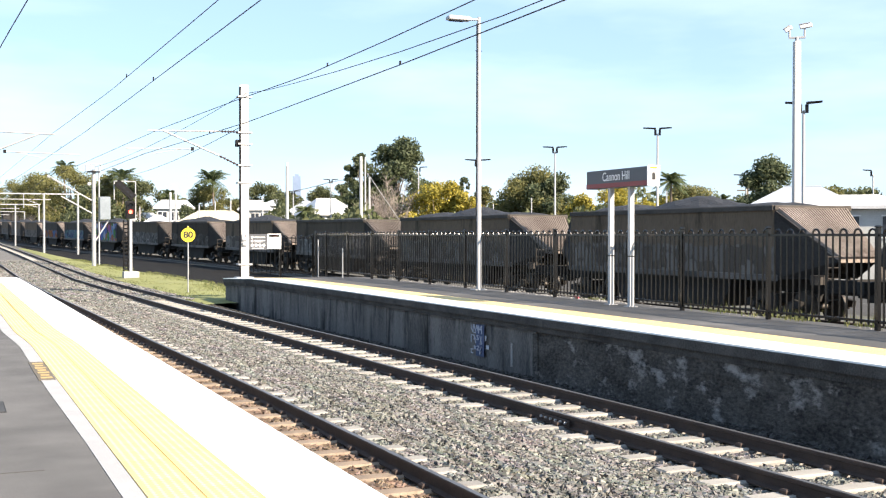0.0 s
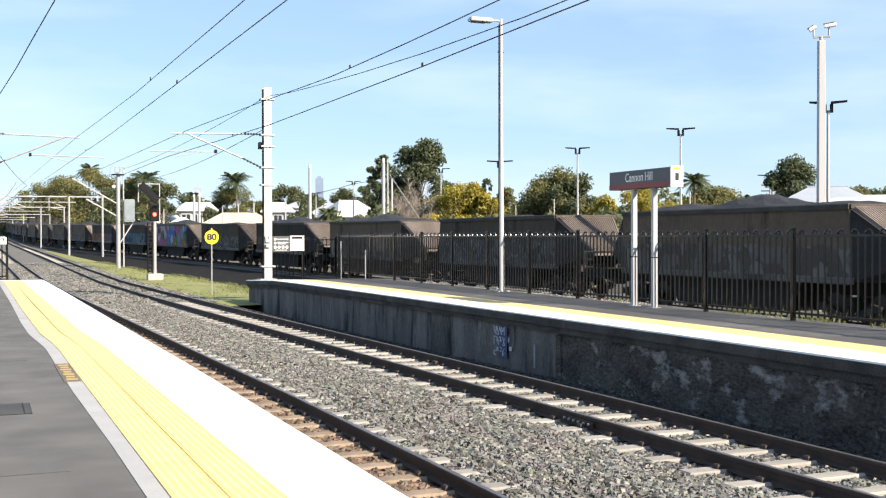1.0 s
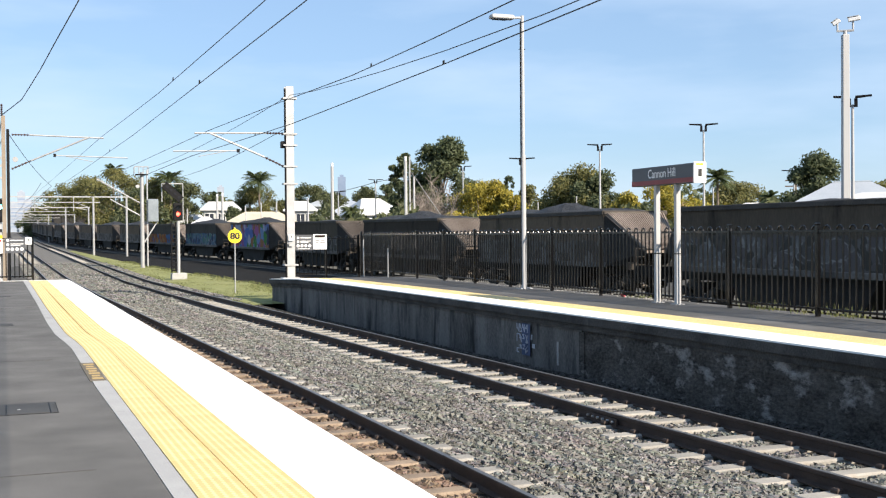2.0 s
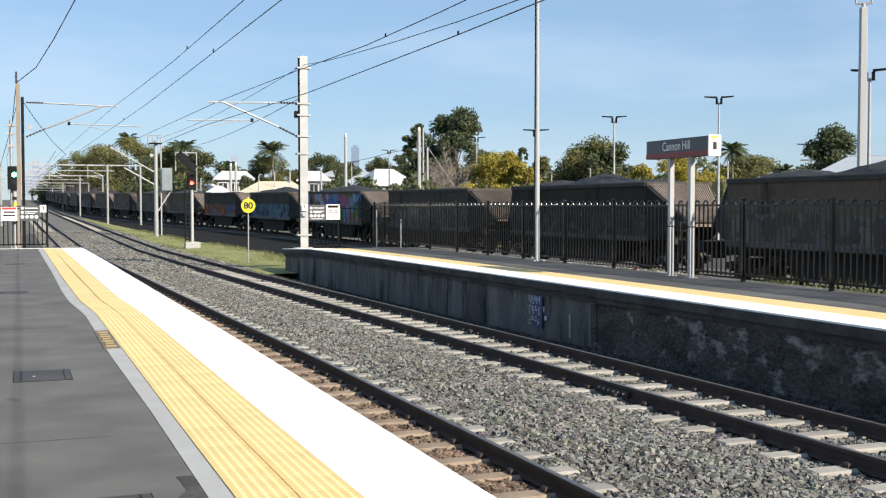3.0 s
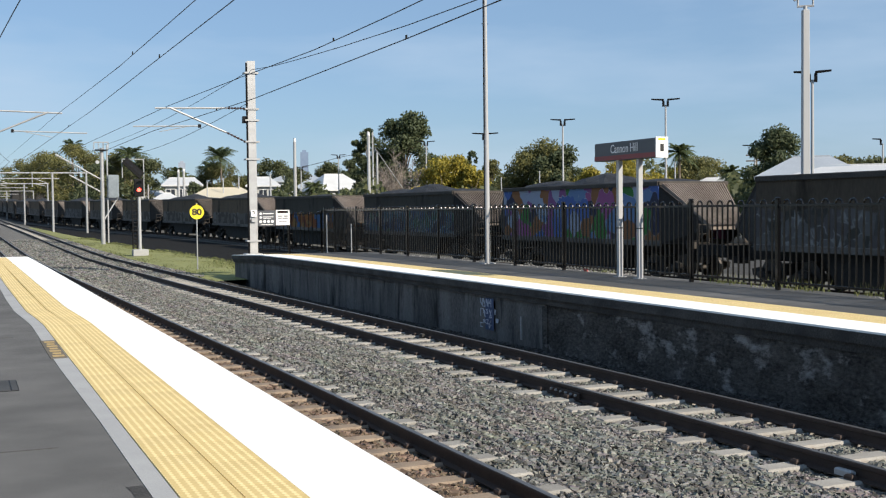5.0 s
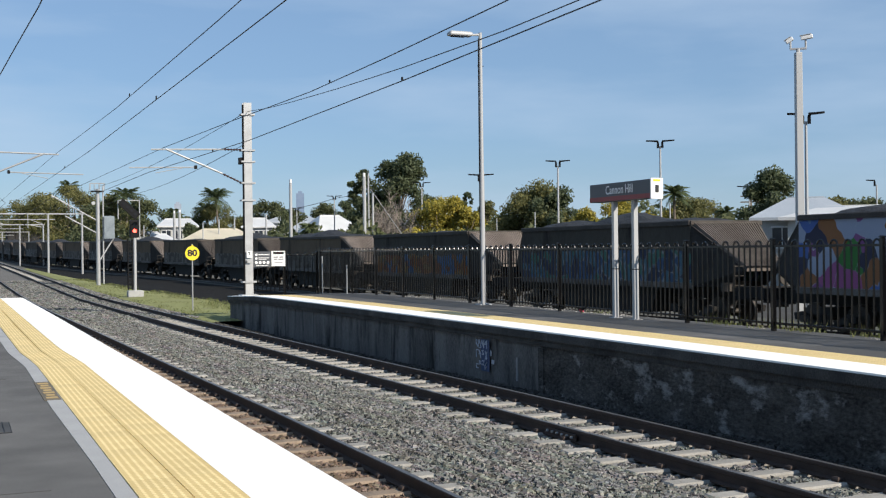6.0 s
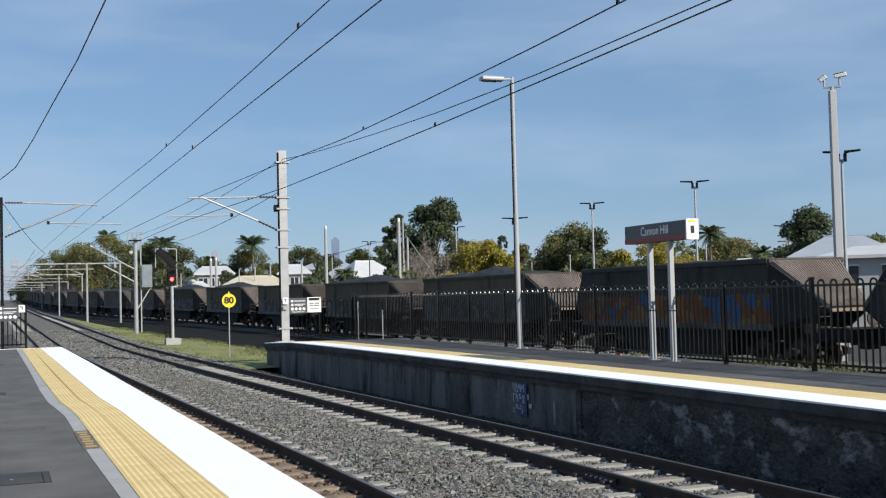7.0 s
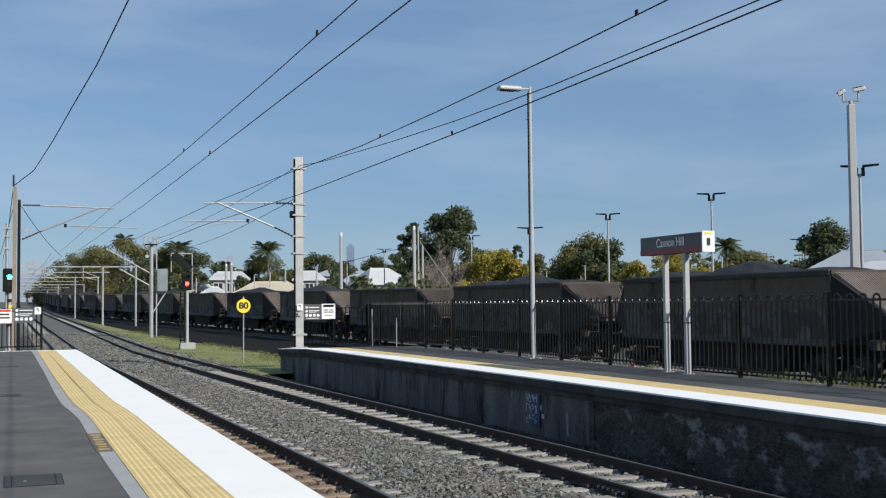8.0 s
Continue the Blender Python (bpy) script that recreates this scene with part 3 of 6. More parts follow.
def build_near_platform():
    body = Shape().prism([(-9, -1.3), (1.84, -1.3), (1.84, -0.12), (1.0, -0.025), (-9, -0.025)], -14, 40)
    tagged(part("near_platform", body, CONCRETE), "concrete body of the near platform", "platform", kind="structure")
    ys = [-14, -6, 0, 5, 8, 11, 13, 15.2, 15.8, 16.4, 17.0, 17.6, 18.4, 20, 23, 26, 30, 35, 39.8]

    def strip(name, inner, outer, top, low, mat, label, category):
        v, f = [], []
        for y in ys:
            a, b = inner(y), outer(y)
            v += [(a, y, low), (a, y, top), (b, y, top), (b, y, low)]
        for k in range(len(ys) - 1):
            f += [(4 * k + q, 4 * k + (q + 1) % 4, 4 * k + (q + 1) % 4 + 4, 4 * k + q + 4) for q in range(4)]
        f += [(0, 1, 2, 3), (len(v) - 4, len(v) - 3, len(v) - 2, len(v) - 1)]
        return tagged(part(name, Shape().add(v, f), mat), label, category, kind="structure")

    floor = strip("near_platform_surface", lambda y: -9, lambda y: table(y, ASPHALT_EDGE), 0.0, -0.024, ASPHALT, "worn dark grey asphalt platform surface with patches", "pavement")
    for y in (7.2, 13.9, 24.5, 33.0):
        part("seam", Shape().box(-6, 0.5, y, y + 0.012, 0.0, 0.002), COPING, floor)
    # darker repair patch with a ragged edge beside the margin
    rng = random.Random(31)
    rim = [(0.83 + rng.uniform(-0.008, 0.004), 4.9 + 0.1 * k) for k in range(12)] + [(0.74 + 0.02 * math.sin(k) + rng.uniform(-0.015, 0.015), 6.0 - 0.1 * k) for k in range(12)]
    part("repair_patch", Shape().add([(x, y, 0.003) for x, y in rim], [tuple(range(len(rim)))]), COPING, floor, "dark patch of newer asphalt")
    strip("near_platform_margin", lambda y: table(y, ASPHALT_EDGE) + 0.004, lambda y: table(y, TACTILE_IN), 0.003, -0.02, CONCRETE, "pale grey concrete strip beside the tactile paving", "pavement")
    strip("near_platform_edge", lambda y: table(y, TACTILE_OUT) + 0.004, lambda y: table(y, EDGE_OUT), 0.004, -0.11, WHITE_EDGE, "white painted platform edge coping", "platform edge")
    tagged(part("near_platform_end_kerb", Shape().box(-9, 1.95, 39.8, 40.05, -0.3, 0.006), WHITE_EDGE), "white painted kerb at the platform end", "kerb", kind="structure")


def build_covers():
    def cover(name, x, y, w, d, label):
        t = thing(name, x, y, 0.0, label, "pit cover", "platform pit covers")
        part("frame", Shape().slab(-w / 2, w / 2, -d / 2, d / 2, -0.015, 0.003, 0.003), DARK_METAL, t)
        part("lid", Shape().slab(-w * 0.36, w * 0.36, -d * 0.47, d * 0.47, 0, 0.007, 0.004), LID, t)
        for i in (-1, 1):
            part("end_bar", Shape().slab(i * w * 0.43 - w * 0.055, i * w * 0.43 + w * 0.055, -d * 0.47, d * 0.47, 0, 0.006, 0.003), LID, t)
        part("lifting_eye", Shape().tube((-w * 0.15, -d * 0.1, 0.007), (-w * 0.15, -d * 0.1, 0.010), 0.014, n=8), GALV, t)
    cover("pit_cover", 0.16, 10.0, 0.46, 0.64, "dark metal-framed pit cover filled with asphalt")
    cover("pit_cover", -0.12, 19.8, 0.46, 0.5, "dark metal-framed pit cover filled with asphalt")
    cover("pit_cover", -0.12, 29.5, 0.46, 0.5, "dark metal-framed pit cover filled with asphalt")
    cover("pit_cover", 0.36, 5.45, 0.46, 0.5, "dark metal-framed pit cover filled with asphalt")
    # stencilled warning plate in the margin
    t = thing("stencilled_plate", 0.845, 12.5, 0.0, "brown plate with yellow stencilled marks set beside the tactile paving", "floor marking")
    part("plate", Shape().slab(-0.085, 0.075, -0.85, 0.85, -0.01, 0.006, 0.002), surface("brown_plate", (0.10, 0.085, 0.06), (0.15, 0.125, 0.09), 0.8, 0, 4, 60, 0.1), t)
    for i in range(7):
        w = 0.04 if i % 2 else 0.055
        part("mark", Shape().box(-w, w, -0.72 + i * 0.22, -0.60 + i * 0.22, 0.006, 0.009), MUTED_YELLOW, t)


def build_far_platform():
    edge = [(-8, 9.2), (14, 9.2), (22, 9.12), (30, 9.02), (41, 8.95)]
    tops = [(-8, 0), (32, 0), (37, -0.03), (41, -0.16)]
    ys = [-8, 0, 6, 10, 14, 18, 22, 26, 30, 34, 37, 39, 41]

    def strip(x0, x1, dz, z_low, mat, name, label, category, kind="structure"):
        s, v, f = Shape(), [], []
        for y in ys:
            e, t = table(y, edge), table(y, tops)
            a = e + x0
            b = 12.9 if x1 is None else e + x1
            v += [(a, y, t + z_low), (a, y, t + dz), (b, y, t + dz), (b, y, t + z_low)]
        for j in range(len(ys) - 1):
            f += [(4 * j + i, 4 * j + (i + 1) % 4, 4 * j + (i + 1) % 4 + 4, 4 * j + i + 4) for i in range(4)]
        f += [(0, 1, 2, 3), (len(v) - 4, len(v) - 3, len(v) - 2, len(v) - 1)]
        return tagged(part(name, s.add(v, f), mat), label, category, kind=kind)

    strip(0.17, None, -0.16, -1.35, CONCRETE, "far_platform", "concrete body of the far platform", "platform")
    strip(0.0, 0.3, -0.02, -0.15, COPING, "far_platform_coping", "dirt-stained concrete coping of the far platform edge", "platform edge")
    # this course carries the overhang's shade in its colour along with dirt
    strip(0.055, 0.3, -0.152, -0.26, COPING, "far_platform_corbel", "dirty course under the far platform coping, blackened for the overhang's shade", "platform edge")
    strip(0.02, 0.74, 0.004, -0.02, WHITE_EDGE, "far_platform_edge", "white painted far platform edge", "platform edge")
    strip(0.745, 1.38, 0.004, -0.02, TACTILE, "far_platform_tactile_strip", "yellow tactile strip along the far platform", "tactile paving")
    strip(1.385, None, 0.0, -0.159, ASPHALT_FAR, "far_platform_surface", "dark grey asphalt far platform surface", "pavement")
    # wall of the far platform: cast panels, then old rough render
    wall = tagged(part("far_platform_wall", Shape().prism([(9.31, -1.35), (9.42, -1.35), (9.42, -0.151), (9.31, -0.151)], -8, 17.5), WALL_ROUGH), "stained concrete platform wall, coloured darker for its shade", "wall", kind="structure")
    rng = random.Random(5)
    y = 17.52
    while y < 40.8:
        w = min(1.2, 41.0 - y)
        e0, e1 = table(y, edge) + 0.11, table(y + w, edge) + 0.11
        o = rng.uniform(-0.005, 0.005)
        s = Shape().add([(e0 + o, y + 0.003, -1.35), (e1 + o, y + w - 0.003, -1.35), (e1 + 0.2, y + w - 0.003, -1.35), (e0 + 0.2, y + 0.003, -1.35),
                         (e0 + o, y + 0.003, -0.17), (e1 + o, y + w - 0.003, -0.17), (e1 + 0.2, y + w - 0.003, -0.17), (e0 + 0.2, y + 0.003, -0.17)],
                        [(0, 1, 5, 4), (1, 2, 6, 5), (2, 3, 7, 6), (3, 0, 4, 7), (4, 5, 6, 7)])
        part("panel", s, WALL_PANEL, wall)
        y += w
    # older stretch: uneven rendered bays
    y = -6.0
    while y < 17.4:
        w = min(rng.uniform(1.7, 2.9), 17.48 - y)
        o = rng.uniform(0.0, 0.012)
        nz, ny = 7, max(2, int(w / 0.25))
        v = [(9.285 - o + 0.014 * noise.noise((0, (y + w * a / ny) * 2.3, c * 0.9)) - 0.02 * (c == 0), y + 0.003 + (w - 0.006) * a / ny, -1.12 + 0.965 * c / nz) for c in range(nz + 1) for a in range(ny + 1)]
        f = [(c * (ny + 1) + a, c * (ny + 1) + a + 1, (c + 1) * (ny + 1) + a + 1, (c + 1) * (ny + 1) + a) for c in range(nz) for a in range(ny)]
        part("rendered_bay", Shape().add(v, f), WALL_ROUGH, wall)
        y += w
    # pilaster where the two builds meet and a drain pipe
    part("pilaster", Shape().slab(9.255, 9.32, 17.42, 17.6, -1.1, -0.3, 0.015), WALL_ROUGH, wall)
    t = thing("drain_pipe", 9.2, 18.3, -0.95, "thin pale pipe running down the platform wall", "pipe")
    part("pipe", Shape().tube((0, 0, 0), (0, 0, 0.42), 0.02), GALV, t)
    # sprayed tag, strokes only
    tag = thing("sprayed_tag", 9.215, 19.75, -0.6, "white and blue sprayed tag on the platform wall", "graffiti")
    pale, blue = plain("pale_spray", (0.46, 0.49, 0.55), 0.8), plain("blue_spray", (0.075, 0.10, 0.18), 0.85)
    part("backing", Shape().box(-0.003, 0.0, -0.27, 0.1, -0.3, 0.3), blue, tag, "blurred blue spray behind the strokes")
    for row in range(3):
        for i in range(4):
            dy, dz, h = 0.26 - i * 0.13 + rng.uniform(-0.01, 0.01), 0.21 - row * 0.2, 0.075
            hooks = [(dy + 0.045, dz + h), (dy - 0.045, dz + h), (dy + 0.045, dz), (dy - 0.045, dz), (dy + 0.045, dz - h), (dy - 0.045, dz - h)]
            ends = rng.sample(range(6), 4)
            part("stroke", Shape().path([(-0.006, *hooks[q]) for q in ends], 0.011, 5), pale, tag)
    for dy, dz, w, h in ((-0.42, -0.1, 0.12, 0.08), (-0.34, 0.06, 0.05, 0.1)):
        part("stroke", Shape().box(-0.006, 0.0, dy - w / 2, dy + w / 2, dz - h / 2, dz + h / 2), pale, tag)


def build_tactile_tiles():
    floor = bpy.data.objects["near_platform_surface"]
    tile = Shape().slab(-0.1425, 0.1425, -0.1495, 0.1495, -0.02, 0.009, 0.0015).mesh("tile", TACTILE)
    for col in (0.25, 0.75):
        y = -4.0
        while y < 39.7:
            a, b = table(y, TACTILE_IN), table(y, TACTILE_OUT)
            turn = math.degrees(math.atan2(table(y - 0.3, TACTILE_IN) - table(y + 0.3, TACTILE_IN), 0.6))
            part("tile", tile, TACTILE, floor, at=pose(a + (b - a) * col, y, 0, 0, 0, turn))
            y += 0.3


# ---- tracks ----
def rail_mesh(x_of, ys, z):
    out = [(-0.065, -0.15), (0.065, -0.15), (0.065, -0.138), (0.012, -0.12), (0.012, -0.045), (0.034, -0.035), (0.034, -0.006), (0.026, 0), (-0.026, 0), (-0.034, -0.006), (-0.034, -0.035), (-0.012, -0.045), (-0.012, -0.12), (-0.065, -0.138)]
    v, f, n = [], [], len(out)
    for y in ys:
        v += [(x_of(y) + a, y, z + grade(y) + b) for a, b in out]
    for j in range(len(ys) - 1):
        f += [(n * j + i, n * j + (i + 1) % n, n * j + (i + 1) % n + n, n * j + i + n) for i in range(n)]
    return Shape().add(v, f)


def build_tracks():
    ys = [-14, -6, 0, 4, 8, 12, 16, 20, 24, 28, 32, 36, 40, 46, 52, 60, 70, 80, 95, 110, 128, 145, 165, 186, 208, 230, 265, 300, 380, 460]
    for name, fx, label in (("near_track", near_x, "railway track with rust-stained sleepers beside the near platform"), ("far_track", far_x, "railway track on pale concrete sleepers beside the far platform")):
        t = thing(name, 0, 0, 0, label, "railway track", "running lines")
        for side in (-1, 1):
            rail = part("rail", rail_mesh(lambda y: fx(y) + side * GAUGE, ys, RAIL_Z), RAIL_RUST, t)
            head = Shape()
            v, f = [], []
            for y in ys:
                x = fx(y) + side * GAUGE
                v += [(x - 0.027, y, RAIL_Z + grade(y) + 0.002), (x + 0.027, y, RAIL_Z + grade(y) + 0.002)]
            f = [(2 * j, 2 * j + 1, 2 * j + 3, 2 * j + 2) for j in range(len(ys) - 1)]
            part("running_surface", head.add(v, f), RAIL_TOP, rail, "worn bright top of the rail")
        near = name == "near_track"
        sl = Shape().slab(-1.075, 1.075, -0.115, 0.115, -0.2, 0.0, 0.02).mesh("sleeper", SLEEPER_RUSTY if near else SLEEPER)
        white = Shape().slab(-1.075, 1.075, -0.115, 0.115, -0.2, 0.0, 0.02).mesh("sleeper", SLEEPER)
        clip, clip_at = Shape(), []
        for side in (-1, 1):
            for o in (-0.1, 0.1):
                x = side * GAUGE + o
                clip_at.append(x)
        clip.slab(-0.035, 0.035, -0.05, 0.05, 0.0, 0.045, 0.016)
        clip_mesh = clip.mesh("rail_clip", RAIL_RUST)
        y, k = -6.59 + (0.0 if near else 0.53), 0
        rest = Shape()
        while y < 170:
            x = fx(y)
            if k < 124:
                ob = part("sleeper", sl, SLEEPER, t, at=pose(x, y, RAIL_Z + grade(y) - 0.135))
                for cx in (clip_at if k < 60 else ()):
                    part("rail_clip", clip_mesh, RAIL_RUST, ob, at=pose(cx, 0, 0))
                if near:
                    # bare concrete end outside the far rail
                    part("sleeper_end", Shape().slab(0.72, 1.085, -0.118, 0.118, -0.1, 0.003, 0.018).mesh("sleeper_end", SLEEPER) if k == 0 else bpy.data.meshes["sleeper_end"], SLEEPER, ob)
            else:
                rest.slab(x - 1.075, x + 1.075, y - 0.115, y + 0.115, RAIL_Z + grade(y) - 0.39, RAIL_Z + grade(y) - 0.185, 0.02)
            y, k = y + 0.685, k + 1
        tagged(part("far_sleeper_row", rest, SLEEPER, t), kind="stuff")
    # goods line
    t = thing("goods_track", 0, 0, 0, "goods railway track behind the black fence", "railway track", "running lines")
    for side in (-1, 1):
        part("rail", rail_mesh(lambda y: train_x(y) + side * GAUGE, list(range(-60, 461, 5)), TRAIN_Z), RAIL_RUST, t)
    s = Shape()
    y = -20.0
    while y < 120:
        s.slab(train_x(y) - 1.075, train_x(y) + 1.075, y - 0.115, y + 0.115, TRAIN_Z + grade(y) - 0.35, TRAIN_Z + grade(y) - 0.13, 0.02)
        y += 0.685
    tagged(part("sleeper_row", s, SLEEPER, t), kind="stuff")
    # yellow tie box on the far track and pale joint clamp
    t = thing("fishplate", far_x(12.6) - GAUGE - 0.045, 12.6, RAIL_Z - 0.085, "rusty bolted fishplate joining two lengths of rail", "rail fitting")
    part("plate", Shape().slab(-0.012, 0.012, -0.38, 0.38, -0.045, 0.035, 0.005), RAIL_RUST, t)
    for i in range(6):
        part("bolt", Shape().tube((-0.012, -0.31 + i * 0.125, 0), (-0.04, -0.31 + i * 0.125, 0), 0.016, n=6), GALV, t)
    t = thing("rail_lubricator", far_x(19.6) + GAUGE - 0.12, 19.6, RAIL_Z - 0.05, "small grey box fixed beside the rail", "rail fitting")
    part("box", Shape().slab(-0.03, 0.03, -0.07, 0.07, -0.08, -0.02, 0.012), COPING, t)
    t = thing("rail_joint_clamp", far_x(7.9) - GAUGE - 0.06, 7.75, RAIL_Z - 0.1, "small white insulated joint clamp on the rail", "rail fitting")
    part("clamp", Shape().slab(-0.03, 0.03, -0.1, 0.1, -0.03, 0.03, 0.012), POLE_PAINT, t)


def build_stones():
    rng = np.random.default_rng(11)
    cube = np.array([(x, y, z) for z in (-1, 1) for y in (-1, 1) for x in (-1, 1)], float)
    quads = np.array([(0, 2, 3, 1), (4, 5, 7, 6), (0, 1, 5, 4), (2, 6, 7, 3), (0, 4, 6, 2), (1, 3, 7, 5)])

    def heap(name, xs, ys, zs, size, mat, label):
        n = len(xs)
        v = cube[None] * (0.55 + 0.45 * rng.random((n, 8, 1))) + rng.normal(0, 0.26, (n, 8, 3))
        v *= (size * (0.6 + 0.8 * rng.random((n, 1, 1)))) * np.array([1.0, 0.9, 0.85]) * 0.5
        a, b = rng.random(n) * 6.283, rng.normal(0, 1.1, n)
        ca, sa, cb, sb = np.cos(a)[:, None], np.sin(a)[:, None], np.cos(b)[:, None], np.sin(b)[:, None]
        x, y, z = v[..., 0].copy(), v[..., 1].copy(), v[..., 2].copy()
        y, z = y * cb - z * sb, y * sb + z * cb
        x, y = x * ca - y * sa, x * sa + y * ca
        v = np.stack([x + xs[:, None], y + ys[:, None], z + zs[:, None]], -1).reshape(-1, 3)
        f = (quads[None] + 8 * np.arange(n)[:, None, None]).reshape(-1, 4)
        me = bpy.data.meshes.new(name)
        me.from_pydata(v, [], f)
        me.materials.append(mat)
        tagged(part(name, me, mat), label, "ballast", kind="stuff")

    n = 135000
    u = rng.random(n)
    ys = 4.0 + 40 * u ** 1.65
    xs = 3.6 + rng.random(n) * 5.6
    lumps = np.array([noise.noise((a * 0.9, b * 0.7, 0)) for a, b in zip(xs, ys)])
    shift = np.interp(ys, [r[0] for r in FAR_SWING], [r[1] for r in FAR_SWING]) * (xs - 3.6) / 5.6
    xs = xs + shift
    c1, c2 = NEAR_X + np.interp(ys, [r[0] for r in NEAR_SWING], [r[1] for r in NEAR_SWING]), FAR_X + np.interp(ys, [r[0] for r in FAR_SWING], [r[1] for r in FAR_SWING])
    mid = np.clip(1 - np.abs((xs - (c1 + c2) / 2) / 1.3), 0, 1)
    zs = -1.015 + 0.075 * mid + 0.04 * lumps * mid + rng.random(n) * 0.02
    # keep clear of sleeper tops and rails
    ph1, ph2 = np.abs((ys - 3.0 + 0.3425) % 0.685 - 0.3425), np.abs((ys - 3.53 + 0.3425) % 0.685 - 0.3425)
    on1 = (np.abs(xs - c1) < 1.07) & (ph1 < 0.125)
    on2 = (np.abs(xs - c2) < 1.07) & (ph2 < 0.125)
    rail = (np.abs(np.abs(xs - c1) - GAUGE) < 0.10) | (np.abs(np.abs(xs - c2) - GAUGE) < 0.10)
    brown = (xs < c1 + GAUGE)
    wall = xs > 9.1
    keep = ~(((on1 | on2) & (rng.random(n) > 0.05)) | rail | wall)
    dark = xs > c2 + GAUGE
    k = keep & ~brown & ~dark
    q = 14000
    yb, xb = -6 + 10 * rng.random(q), 4.3 + 4.9 * rng.random(q)
    ok = (np.abs(np.abs(xb - FAR_X) - GAUGE) > 0.1) & (np.abs(xb - FAR_X) > 1.07) & (np.abs(xb - NEAR_X - GAUGE) > 0.1)
    heap("ballast_stones", xb[ok], yb[ok], -1.0 + 0.06 * np.clip(1 - np.abs(xb[ok] - 5.66) / 1.3, 0, 1), 0.06, STONES, "loose grey crushed-stone ballast between the tracks")
    heap("ballast_stones", xs[k], ys[k], zs[k], 0.046, STONES, "loose grey crushed-stone ballast between the tracks")
    # stones in the wall's shadow strip take the darkened colours
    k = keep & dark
    heap("grimy_ballast_stones", xs[k], ys[k], zs[k], 0.05, STONES_SHADED, "crushed-stone ballast coloured dark for the shadow along the far platform wall")
    q = 42000
    yf = 42 + 55 * rng.random(q) ** 1.3
    a1, a2 = NEAR_X + np.interp(yf, [r[0] for r in NEAR_SWING], [r[1] for r in NEAR_SWING]), FAR_X + np.interp(yf, [r[0] for r in FAR_SWING], [r[1] for r in FAR_SWING])
    xf = a1 - 1.4 + rng.random(q) * (a2 - a1 + 2.9)
    ok = ~((np.abs(np.abs(xf - a1) - GAUGE) < 0.12) | (np.abs(np.abs(xf - a2) - GAUGE) < 0.12))
    heap("far_ballast_stones", xf[ok], yf[ok], np.interp(yf[ok], [r[0] for r in GRADE], [r[1] for r in GRADE]) - 0.968 + 0.05 * np.clip(1 - np.abs(xf[ok] - (a1[ok] + a2[ok]) / 2) / 1.3, 0, 1), 0.085, STONES, "loose grey crushed-stone ballast past the platform ends")
    k = keep & brown
    m = 9000
    ys2 = 4.0 + 26 * rng.random(m) ** 1.4
    xs2 = 2.5 + rng.random(m) * 1.7
    c = NEAR_X + np.interp(ys2, [r[0] for r in NEAR_SWING], [r[1] for r in NEAR_SWING])
    ph = np.abs((ys2 - 3.0 + 0.3425) % 0.685 - 0.3425)
    g = ~((ph < 0.125) | (np.abs(np.abs(xs2 - c) - GAUGE) < 0.1))
    heap("brown_ballast_stones", np.r_[xs[k], xs2[g]], np.r_[ys[k], ys2[g]], np.r_[zs[k], -1.01 + 0.02 * rng.random(g.sum())], 0.058, STONES_BROWN, "rust-brown crushed-stone ballast beside the near platform")


# ---- the coal train ----
TRAIN_Z, WAGON, SPEED, FIRST = -1.15, 16.9, 19.0, 26.85
TRAIN_LINE = [(-160, 23.65), (0, 23.55), (26, 23.5), (43.6, 23.35), (60.5, 22.65), (77, 21.85), (94, 20.9), (111, 19.5), (128, 17.8), (145, 16.0), (162, 14.3), (179, 12.8), (196, 11.4), (213, 10.2), (230, 9.4), (264, 8.9), (300, 8.8), (460, 8.8), (700, 9)]


def smooth_table(y, rows, w=9.0):
    return sum(table(y + d * w, rows) * k for d, k in ((-1, 0.25), (0, 0.5), (1, 0.25)))


def train_x(y):
    return smooth_table(y, TRAIN_LINE)


# distance run along the goods line against y, so that all wagons keep their spacing
_ys = np.arange(-170, 640, 1.0)
_xs = np.array([train_x(y) for y in _ys])
_run = np.concatenate([[0], np.cumsum(np.hypot(np.diff(_xs), np.diff(_ys)))])
_run -= np.interp(0, _ys, _run)


def train_pose(run):
    y = float(np.interp(run, _run, _ys))
    x0, x1 = train_x(y - 5.6), train_x(y + 5.6)
    return pose((x0 + x1) / 2, y, TRAIN_Z + (grade(y - 5.6) + grade(y + 5.6)) / 2, math.degrees(math.atan2(grade(y + 5.6) - grade(y - 5.6), 11.2)), 0, math.degrees(math.atan2(-(x1 - x0), 11.2)))


